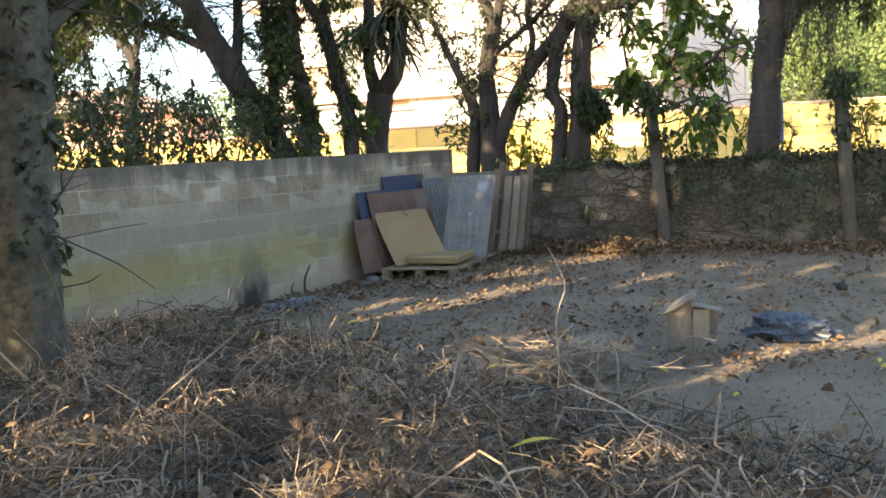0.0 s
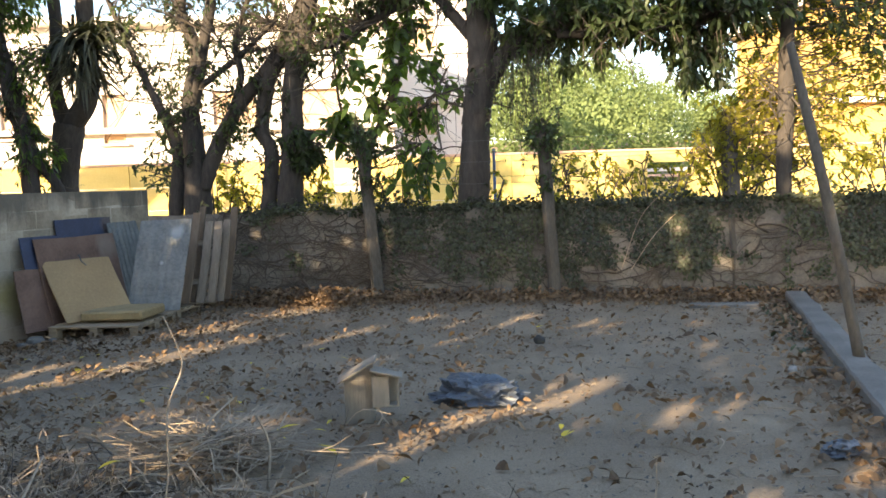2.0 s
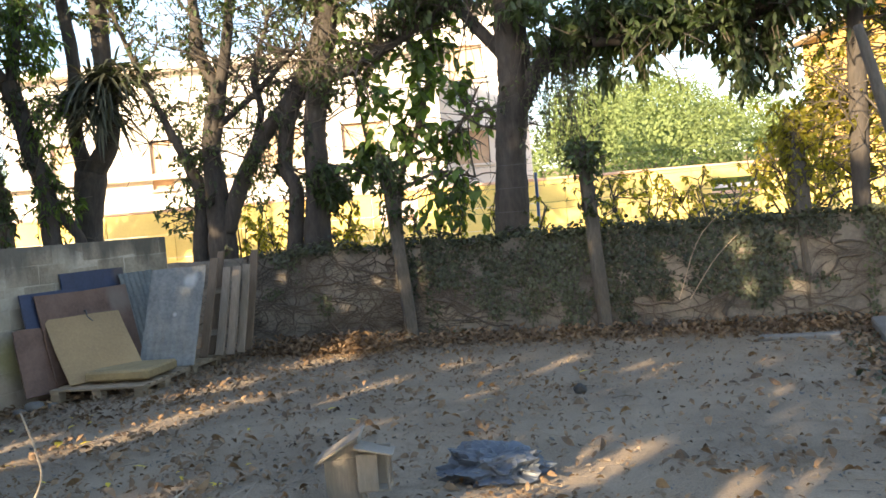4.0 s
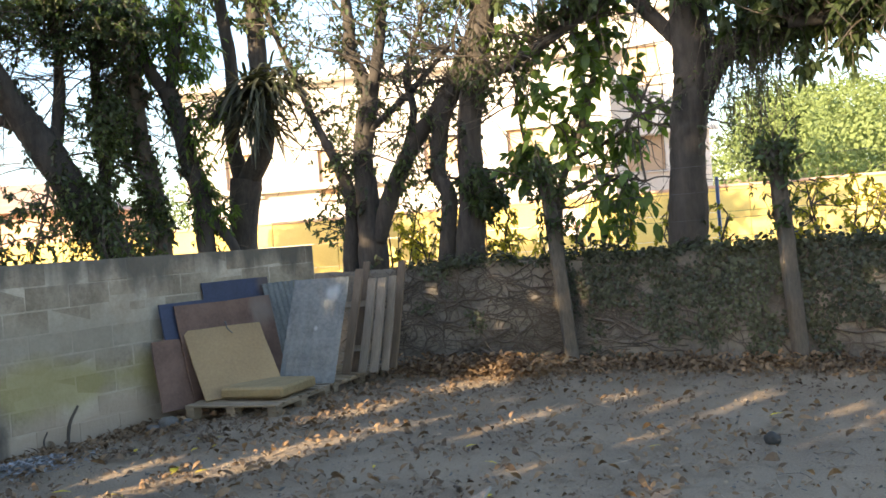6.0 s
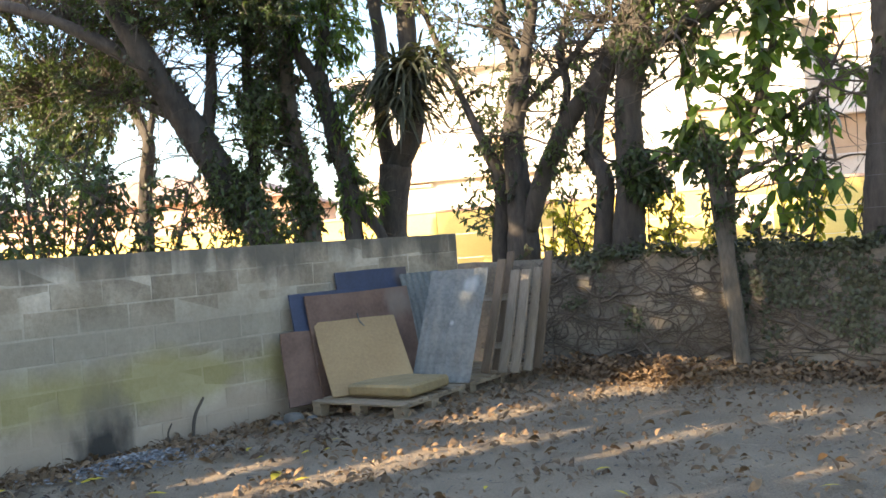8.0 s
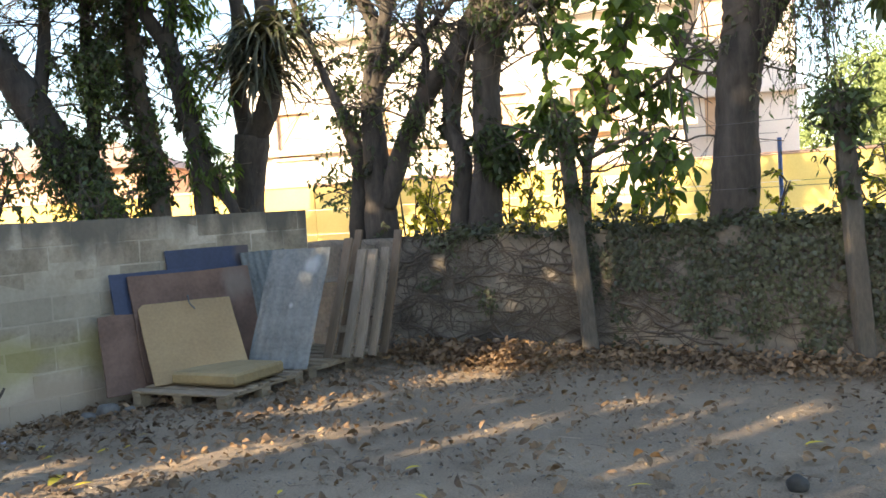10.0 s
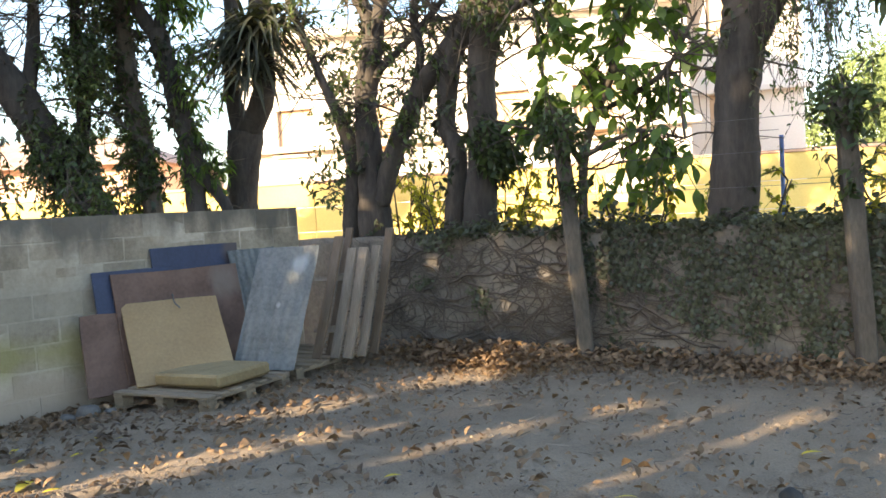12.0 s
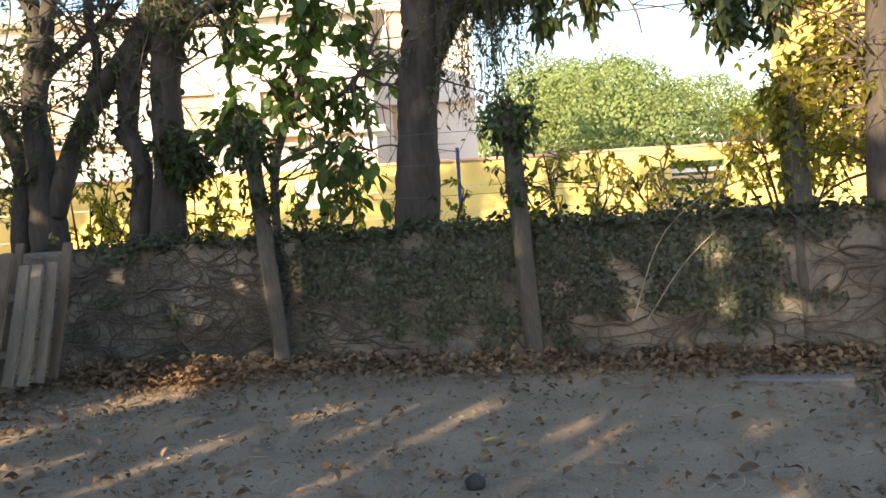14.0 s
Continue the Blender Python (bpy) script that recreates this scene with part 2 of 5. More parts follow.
# ---- geometry helpers ----
class Geo:
    """Gathers triangles and makes them one mesh."""

    def __init__(self):
        self.v, self.f, self.n = [], [], 0

    def add(self, v, f):
        v, f = np.asarray(v, float).reshape(-1, 3), np.asarray(f, int).reshape(-1, 3)
        self.v.append(v)
        self.f.append(f + self.n)
        self.n += len(v)

    def tube(self, pts, radii, sides=8, knots=6, rough=0.0, cap=True):
        """A round stem through pts (smoothed), with a radius for each."""
        p, r = curve(pts, radii, knots)
        d = np.gradient(p, axis=0)
        d /= np.linalg.norm(d, axis=1)[:, None] + 1e-9
        ref = np.array((0.0, 0, 1)) if abs(d[:, 2]).mean() < 0.8 else np.array((1.0, 0, 0))
        a = np.cross(d, ref)
        a /= np.linalg.norm(a, axis=1)[:, None] + 1e-9
        b = np.cross(d, a)
        ang = np.linspace(0, 2 * math.pi, sides, endpoint=False)
        run = np.concatenate([[0], np.cumsum(np.linalg.norm(np.diff(p, axis=0), axis=1))])[:, None]
        ph = np.random.uniform(0, 6.28, 4)
        lumps = np.sin(2 * ang + ph[0] + 2.1 * run) + 0.7 * np.sin(3 * ang + ph[1] - 3.7 * run) + 0.5 * np.sin(6 * ang + ph[2] + 1.3 * run) + 0.6 * np.sin(7.0 * run + ph[3])
        rr = r[:, None] * (1 + rough * (0.55 * lumps + 0.6 * np.random.uniform(-1, 1, (len(p), sides))))
        v = p[:, None] + rr[..., None] * (np.cos(ang)[None, :, None] * a[:, None] + np.sin(ang)[None, :, None] * b[:, None])
        i = np.arange(len(p) - 1)[:, None] * sides
        j, k = np.arange(sides)[None], (np.arange(sides)[None] + 1) % sides
        f = np.concatenate([np.stack([i + j, i + k, i + sides + k], -1).reshape(-1, 3), np.stack([i + j, i + sides + k, i + sides + j], -1).reshape(-1, 3)])
        v = v.reshape(-1, 3)
        if cap:
            n = len(v)
            v = np.concatenate([v, p[:1], p[-1:]])
            e = (len(p) - 1) * sides
            f = np.concatenate([f, [(n, (q + 1) % sides, q) for q in range(sides)], [(n + 1, e + q, e + (q + 1) % sides) for q in range(sides)]])
        self.add(v, f)

    def leaves(self, base, way_, up, length, width, fold=0.15, droop=0.15):
        """Folded leaves: arrays of their feet, ways, upper sides, lengths and widths."""
        base, d, up = (np.asarray(q, float).reshape(-1, 3) for q in (base, way_, up))
        d = d / (np.linalg.norm(d, axis=1)[:, None] + 1e-9)
        s = np.cross(d, up)
        s /= np.linalg.norm(s, axis=1)[:, None] + 1e-9
        u = np.cross(s, d)
        L, W = np.broadcast_to(length, len(base))[:, None], np.broadcast_to(width, len(base))[:, None]
        rows_ = []
        for t, w in ((0.25, 0.8), (0.5, 1.0), (0.76, 0.66)):
            mid = base + d * L * t - np.array((0, 0, 1.0)) * L * droop * t * t
            rows_ += [mid - s * W * w / 2 + u * W * fold * w, mid + s * W * w / 2 + u * W * fold * w * 0.8]
        tip = base + d * L - np.array((0, 0, 1.0)) * L * droop
        v = np.stack([base, *rows_, tip], 1).reshape(-1, 3)
        i = np.arange(len(base))[:, None, None] * 8
        f = (i + np.array([(0, 2, 1), (1, 2, 4), (1, 4, 3), (3, 4, 6), (3, 6, 5), (5, 6, 7)])[None]).reshape(-1, 3)
        self.add(v, f)

    def mesh(self, name, mat, smooth=False):
        me = bpy.data.meshes.new(name)
        v, f = np.concatenate(self.v), np.concatenate(self.f)
        me.vertices.add(len(v))
        me.vertices.foreach_set("co", v.astype(np.float32).ravel())
        me.loops.add(len(f) * 3)
        me.loops.foreach_set("vertex_index", f.astype(np.int32).ravel())
        me.polygons.add(len(f))
        me.polygons.foreach_set("loop_start", np.arange(0, len(f) * 3, 3, dtype=np.int32))
        me.polygons.foreach_set("use_smooth", np.full(len(f), smooth))
        me.update(calc_edges=True)
        me.validate()
        me.materials.append(mat)
        return me


def curve(pts, radii, knots):
    """Points along a smooth line through pts."""
    p, r = np.asarray(pts, float), np.asarray(radii, float)
    q = np.concatenate([2 * p[:1] - p[1:2], p, 2 * p[-1:] - p[-2:-1]])
    out, rad = [], []
    for i in range(len(p) - 1):
        a, b, c, d = q[i:i + 4]
        for t in np.linspace(0, 1, knots, endpoint=False):
            out.append(0.5 * (2 * b + (c - a) * t + (2 * a - 5 * b + 4 * c - d) * t ** 2 + (3 * b - a - 3 * c + d) * t ** 3))
            rad.append(r[i] + (r[i + 1] - r[i]) * t)
    return np.array(out + [p[-1]]), np.array(rad + [r[-1]])


def solid(name, geo, mat, parent=None, label="", smooth=False):
    ob = new(name, geo.mesh(name, mat, smooth))
    ob.parent = parent
    return tagged(ob, label)


def part(name, bm, mat, parent=None, label="", smooth=False):
    me = bpy.data.meshes.new(name)
    bm.to_mesh(me)
    bm.free()
    me.materials.append(mat)
    for p in me.polygons:
        p.use_smooth = smooth
    ob = new(name, me)
    ob.parent = parent
    return tagged(ob, label)


def block(size, at=(0, 0, 0), turn=(0, 0, 0), bevel=0.004, bm=None, jitter=0.0):
    """A bevelled box in a bmesh; at: its middle."""
    own = bmesh.new()
    bmesh.ops.create_cube(own, size=1)
    for v in own.verts:
        v.co = Vector((v.co.x * size[0], v.co.y * size[1], v.co.z * size[2]))
        if jitter:
            v.co += Vector([random.uniform(-jitter, jitter) for _ in range(3)])
    if bevel:
        bmesh.ops.bevel(own, geom=own.edges[:], offset=min(bevel, min(size) * 0.3), segments=1, affect="EDGES")
    m = pose(*at, *turn)
    for v in own.verts:
        v.co = m @ v.co
    if bm is None:
        return own
    me = bpy.data.meshes.new("tmp")
    own.to_mesh(me)
    own.free()
    bm.from_mesh(me)
    bpy.data.meshes.remove(me)
    return bm


def thing(name, m, label, category, group="", kind=""):
    ob = new(name)
    ob.matrix_world = m
    ob.empty_display_size = 0.1
    return tagged(ob, label, category, group, kind)


# ---- the plan ----
ROW = -0.587                                        # slope of the back wall in the plan


def row_y(x, behind=0.0):
    """y of the back wall's front face at x, or of a line behind it."""
    return 11.78 + ROW * (x - 3.0) + behind * 1.16


FACE = Vector((0.506, 0.862, 0))                    # from the yard into the back wall
ALONG = Vector((0.862, -0.506, 0))
WALL_O, WALL_D, WALL_N = Vector((-0.76, 11.19, 0)), Vector((0.574, 0.819, 0)), Vector((0.819, -0.574, 0))


def by_wall(u, v, z=0.0):
    """A place u along the block wall, v out from its face."""
    return WALL_O + WALL_D * u + WALL_N * v + Vector((0, 0, z))


def ground_z(x, y):
    d = (Vector((x, y, 0)) - WALL_O).dot(WALL_N)
    z = -0.09 * max(0.0, min(1.0, (1.0 - d) / 1.0))
    e = row_y(x) - y
    if x < 3.2:
        z = min(z, -0.13 * max(0.0, min(1.0, (0.9 - e) / 0.9)) * max(0.0, min(1.0, (3.2 - x) / 1.5)))
    return z


def ground():
    xs = np.concatenate([[-700, -300, -120, -60, -30, -18, -12], np.arange(-8, 11.01, 0.1), [12, 15, 20, 30, 45, 70, 120, 300, 700]])
    ys = np.concatenate([[-700, -300, -120, -60, -30, -15, -8, -4], np.arange(-2, 15.01, 0.1), [16, 18, 21, 26, 35, 50, 80, 150, 300, 700]])
    g = Geo()
    v = [(x, y, ground_z(x, y) + (0.02 * noise.noise((x * 1.3, y * 1.3, 0)) + 0.013 * noise.noise((x * 5, y * 5, 3)) if -8.1 < x < 11.1 and -2.1 < y < 15.1 else 0)) for y in ys for x in xs]
    w = len(xs)
    i = (np.arange(len(ys) - 1)[:, None] * w + np.arange(w - 1)[None]).ravel()
    g.add(v, np.concatenate([np.stack([i, i + 1, i + w + 1], 1), np.stack([i, i + w + 1, i + w], 1)]))
    tagged(solid("ground", g, SOIL, smooth=True), "bare dry grey-brown soil strewn with fallen leaves", "ground", kind="structure")


def block_wall():
    """The grey block wall: courses of 0.2 m, blocks of 0.4 m, on a mortar core."""
    u0, u1, base, courses = -7.4, 1.7, -0.1, 8
    turn = math.degrees(math.atan2(WALL_D.y, WALL_D.x))
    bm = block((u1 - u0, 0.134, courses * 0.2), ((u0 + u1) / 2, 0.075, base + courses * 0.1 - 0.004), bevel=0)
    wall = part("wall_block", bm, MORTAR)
    wall.matrix_world = Matrix.Translation(WALL_O) @ pose(0, 0, 0, 0, 0, turn)
    tagged(wall, "grey concrete block wall with soot and green algae stains", "wall", kind="structure")
    shapes = {}
    for c in range(courses):
        u = u0 + (0.2 if c % 2 else 0.0) - 0.02
        while u < u1 - 0.02:
            a, b = max(u, u0) + 0.0045, min(u + 0.4, u1) - 0.0045
            u += 0.4
            if b - a < 0.05:
                continue
            key = (round(b - a, 3), len(shapes) if len(shapes) < 14 else random.randrange(2, 14))
            if key not in shapes and len(shapes) >= 14:
                key = next((q for q in shapes if q[0] == key[0]), key)
            if key not in shapes:
                me = bpy.data.meshes.new("block")
                q = block((b - a, 0.137, 0.191), bevel=0.0045, jitter=0.003)
                q.to_mesh(me)
                q.free()
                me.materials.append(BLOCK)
                shapes[key] = me
            ob = new("block", shapes[key])
            ob.parent = wall
            ob.location = ((a + b) / 2, 0.075 + random.uniform(-0.003, 0.003), base + c * 0.2 + 0.1)


def back_wall():
    """The low rendered wall with an uneven top and a lumpy face."""
    x0, x1, top, thick = -4.0, 12.0, 1.14, 0.16
    n, rows = 240, 22
    g = Geo()
    xs = np.linspace(x0, x1, n)
    v = []
    for side in (0, 1):
        for k in range(rows):
            for x in xs:
                z = -0.25 + (top + 0.25 + 0.012 * noise.noise((x * 3, 0, 0))) * k / (rows - 1)
                p = Vector((x, row_y(x), z)) + FACE * (thick * side)
                push = 0.014 * noise.noise((x * 2.5, z * 2.5, side)) + 0.006 * noise.noise((x * 9, z * 9, side))
                v.append(p + FACE * push)
    f = []
    for side in (0, 1):
        for k in range(rows - 1):
            i = side * n * rows + k * n + np.arange(n - 1)
            q = np.concatenate([np.stack([i, i + 1, i + n + 1], 1), np.stack([i, i + n + 1, i + n], 1)])
            f.append(q[:, ::-1] if side else q)
    i = (rows - 1) * n + np.arange(n - 1)
    j = i + n * rows
    f += [np.stack([i, i + 1, j + 1], 1), np.stack([i, j + 1, j], 1)]
    g.add(v, np.concatenate(f))
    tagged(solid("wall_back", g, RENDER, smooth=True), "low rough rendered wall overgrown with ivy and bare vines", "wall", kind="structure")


# ---- trees ----
def in_row(x, z, off=0.0):
    """A place in the plane of the tree row, off metres behind it."""
    p = Vector((x, 12.25 + ROW * (x - 3.0), z)) + FACE * off
    return (p.x, p.y, p.z)


def foliage(stems, blobs, n, leaf, per=18, reach=0.9, hang=0.3, wide=0.45, thick=0.006, seed=1, hollow=None):
    """Twigs that leave the stems towards places in the blobs ((x, y, z), (rx, ry, rz), weight), with leaves along them."""
    rng = np.random.RandomState(seed)
    tw, lf = Geo(), Geo()
    anchors = np.concatenate([curve(p, r, 8)[0] for p, r in stems]) if stems else None
    w = np.array([b[2] for b in blobs], float)
    feet, ways, ups, lens = [], [], [], []
    for i in range(n):
        c, rad, _ = blobs[rng.choice(len(blobs), p=w / w.sum())]
        d = rng.normal(size=3)
        d *= rng.uniform(0.25, 1) ** 0.5 / np.linalg.norm(d)
        end = np.array(c) + d * np.array(rad)
        if anchors is not None:
            near = anchors[np.argmin(np.linalg.norm(anchors - end, axis=1) + rng.uniform(0, 0.5, len(anchors)))]
        else:
            near = np.array(c)
        back = near - end
        dist = np.linalg.norm(back)
        start = end + back / (dist + 1e-6) * min(dist, reach * rng.uniform(0.6, 1.3))
        mid = (start + end) / 2 + rng.normal(size=3) * 0.08 + np.array((0, 0, 0.1 * (1 - hang)))
        end = end - np.array((0, 0, hang * 0.35 * rng.uniform(0.3, 1)))
        tw.tube([start, mid, end], [thick * 1.6, thick, thick * 0.4], 3, 3, cap=False)
        line, _ = curve([start, mid, end], [1, 1, 1], 6)
        k = per + rng.randint(-per // 4, per // 4 + 1)
        t = rng.uniform(0.2, 1, k) ** 0.8 * (len(line) - 1.001)
        lo = t.astype(int)
        p = line[lo] + (line[lo + 1] - line[lo]) * (t - lo)[:, None]
        along = (line[-1] - line[0]) / (np.linalg.norm(line[-1] - line[0]) + 1e-6)
        side = rng.normal(size=(k, 3))
        dd = along * 0.5 + side / np.linalg.norm(side, axis=1)[:, None] - np.array((0, 0, hang))
        feet.append(p)
        ways.append(dd)
        ups.append(np.array((0, 0, 1.0)) + 0.5 * rng.normal(size=(k, 3)))
        lens.append(leaf * rng.uniform(0.55, 1.2, k))
    feet, ways, ups, lens = (np.concatenate(q) for q in (feet, ways, ups, lens))
    if hollow:
        ok = hollow(feet + ways / np.linalg.norm(ways, axis=1)[:, None] * lens[:, None] * 0.5)
        feet, ways, ups, lens = feet[ok], ways[ok], ups[ok], lens[ok]
    lf.leaves(feet, ways, ups, lens, lens * wide, 0.15, 0.12 + hang * 0.2)
    return tw, lf


def bare(g, stems, n, rng, long=1.0):
    """Thin bare side branches, forked once, that leave the stems."""
    for i in range(n):
        p, r = stems[rng.randint(len(stems))]
        line, _ = curve(p, r, 8)
        a = line[rng.randint(len(line) // 3, len(line))]
        d = rng.normal(size=3) * (1, 1, 0.7) + (0, 0, 0.35)
        d /= np.linalg.norm(d)
        L = rng.uniform(0.4, 1.3) * long
        pts = [a, a + d * L * 0.45 + rng.normal(size=3) * 0.06, a + d * L + rng.normal(size=3) * 0.12 + (0, 0, rng.uniform(-0.2, 0.2))]
        th = rng.uniform(0.005, 0.016)
        g.tube(pts, [th, th * 0.7, th * 0.3], 4, 4, cap=False)
        for k in range(2):
            b = np.asarray(pts[1])
            e = b + d * L * 0.4 + rng.normal(size=3) * 0.22
            g.tube([b, (b + e) / 2 + rng.normal(size=3) * 0.03, e], [th * 0.5, th * 0.4, th * 0.2], 3, 3, cap=False)


def tree(label, stems, blobs, n, leaf, mat, bark=None, ivy=0, twiggy=26, kind_name="tree", **more):
    """stems: (points, radii), the first one the trunk; ivy: leafy shoots that cling to the trunk; twiggy: bare side branches."""
    bark = bark or BARK
    root = thing(kind_name, Matrix.Identity(4), label, "tree")
    rng = np.random.RandomState(more.get("seed", 1) + 500)
    for i, (p, r) in enumerate(stems):
        g = Geo()
        g.tube(p, r, 20 if i == 0 else 12, 14, 0.1)
        solid("trunk" if i == 0 else "limb", g, bark, root, smooth=True)
    tw, lf = foliage(stems, blobs, n, leaf, **more)
    bare(tw, stems, twiggy, rng)
    tagged(solid("twigwork", tw, TWIG, root), kind="stuff")
    tagged(solid("crown", lf, mat, root), kind="stuff")
    if ivy:
        line, rad = curve(*stems[0], 6)
        low = [(q, r) for q, r in zip(line, rad) if 0.9 < q[2] < 4.2]
        b = [(q, (r + 0.1, r + 0.1, 0.16), 1.0) for q, r in low]
        tw, lf = foliage([([q for q, _ in low], [1] * len(low))], b, ivy, 0.075, per=12, reach=0.22, hang=0.5, wide=0.6, thick=0.003, seed=more.get("seed", 1) + 900)
        tagged(solid("ivy", lf, IVY, root), kind="stuff")
        tagged(solid("ivy_stem", tw, TWIG, root), kind="stuff")
    return root


def row(*pts, off=0.0, foot=None):
    """Stem points of a tree in the row; foot: whether the stem goes down to the ground."""
    out = [in_row(x, z, off) for x, z in pts]
    return [in_row(pts[0][0], -0.05, off)] + out if foot else out


def rb(x, z, rx, rz, w=1.0, off=0.0, rd=0.7):
    return (in_row(x, z, off), (rx, rd, rz), w)


def tree_row():
    # leaning trunk behind the block wall, dense small leaves beside it
    tree("large leaning tree with dark ivy-covered trunk behind block wall",
         [([(-1.6, 13.7, -0.05), (-2.37, 13.5, 1.59), (-2.7, 13.35, 2.25), (-2.97, 13.2, 2.8), (-3.24, 13.0, 3.38), (-3.42, 12.8, 3.81), (-3.7, 12.5, 4.6), (-4.2, 12.2, 5.8)], [0.23, 0.21, 0.2, 0.185, 0.17, 0.16, 0.13, 0.08]),
          ([(-2.95, 13.2, 2.75), (-2.86, 13.3, 3.5), (-2.85, 13.4, 4.6), (-2.9, 13.5, 5.6)], [0.1, 0.075, 0.06, 0.03]),
          ([(-3.4, 12.8, 3.75), (-4.6, 12.6, 4.45), (-6.0, 12.8, 4.9), (-7.2, 13.2, 5.1)], [0.1, 0.075, 0.055, 0.03]),
          ([(-3.1, 13.1, 3.1), (-4.3, 13.5, 3.65), (-5.5, 14.1, 3.9), (-6.6, 14.7, 3.95)], [0.08, 0.06, 0.045, 0.02]),
          ([(-2.5, 13.45, 1.9), (-2.42, 13.5, 2.9), (-2.5, 13.6, 3.9), (-2.4, 13.7, 5.4)], [0.09, 0.075, 0.06, 0.03])],
         [((-5.2, 13.7, 4.75), (1.8, 0.9, 0.7), 2.2), ((-3.5, 12.9, 4.75), (1.1, 0.8, 0.6), 1.2), ((-2.6, 12.9, 4.5), (0.6, 0.6, 0.6), 0.8), ((-2.6, 13.2, 2.1), (0.5, 0.35, 0.6), 0.9), ((-2.3, 13.3, 3.2), (0.35, 0.4, 0.6), 0.6), ((-6.4, 14.6, 3.95), (0.9, 0.7, 0.7), 0.9), ((-4.3, 13.4, 3.7), (0.9, 0.6, 0.45), 0.5), ((-2.0, 13.2, 4.3), (0.6, 0.5, 0.5), 0.5)],
         2300, 0.068, LEAF, per=20, ivy=110, twiggy=200, seed=11)
    tree("slim dark tree behind block wall with sparse leaves",
         [([(-5.8, 16.7, -0.05), (-5.75, 16.6, 1.7), (-5.65, 16.5, 2.75), (-5.5, 16.4, 3.5), (-6.1, 16.8, 4.3), (-6.7, 17.2, 5.2), (-7.2, 17.6, 6.0)], [0.13, 0.12, 0.11, 0.1, 0.09, 0.07, 0.03]),
          ([(-5.5, 16.4, 3.4), (-5.3, 16.4, 4.3), (-5.4, 16.4, 5.6)], [0.06, 0.05, 0.02])],
         [((-7.6, 17.4, 3.95), (1.1, 0.6, 0.65), 1.0), ((-8.2, 17.8, 3.1), (0.9, 0.6, 0.75), 0.6), ((-6.3, 16.8, 4.7), (0.8, 0.6, 0.65), 0.7)], 420, 0.12, LEAF, per=18, ivy=60, twiggy=110, seed=12)
    tree("ivy-covered slim tree trunk with yellow-green leaves",
         [([(-1.95, 14.25, -0.05), (-1.99, 14.2, 1.59), (-2.06, 14.2, 2.34), (-2.18, 14.2, 3.09), (-2.2, 14.2, 3.76), (-2.26, 14.2, 4.4), (-2.4, 14.2, 5.6)], [0.13, 0.12, 0.115, 0.11, 0.1, 0.09, 0.05])],
         [((-2.5, 14.15, 3.3), (0.3, 0.3, 1.1), 1.0), ((-2.1, 14.2, 2.2), (0.33, 0.3, 0.8), 1.0), ((-2.4, 14.2, 4.8), (0.6, 0.6, 0.7), 0.8)], 380, 0.075, LEAF, PALE_BARK, ivy=80, twiggy=40, per=24, reach=0.4, seed=13)
    tree("forked dark tree with thin upper limbs",
         [([(-1.3, 14.0, -0.05), (-1.36, 14.0, 1.55), (-1.4, 14.0, 2.27), (-1.5, 14.0, 2.71), (-1.58, 14.0, 3.15), (-1.72, 14.0, 3.7)], [0.13, 0.125, 0.12, 0.115, 0.115, 0.11]),
          ([(-1.7, 14.0, 3.6), (-1.95, 13.95, 4.05), (-2.1, 13.9, 4.8), (-2.3, 13.9, 5.8)], [0.09, 0.08, 0.07, 0.04]),
          ([(-1.7, 14.0, 3.6), (-1.58, 14.0, 4.2), (-1.52, 14.0, 4.7), (-1.5, 14.0, 5.8)], [0.075, 0.065, 0.055, 0.035]),
          ([(-0.95, 14.0, 1.2), (-1.02, 14.0, 1.6), (-1.38, 14.0, 2.1)], [0.065, 0.07, 0.07])],
         [((-1.5, 14.0, 4.3), (0.6, 0.6, 0.6), 1.0), ((-1.3, 14.0, 3.2), (0.45, 0.5, 0.55), 0.35), ((-2.0, 14.0, 5.0), (0.8, 0.7, 0.6), 0.8), ((-1.25, 14.0, 2.2), (0.3, 0.4, 0.45), 0.5)], 330, 0.12, BIG_LEAF, ivy=70, twiggy=40, per=14, hang=0.7, wide=0.28, seed=14)
    sword_tree()
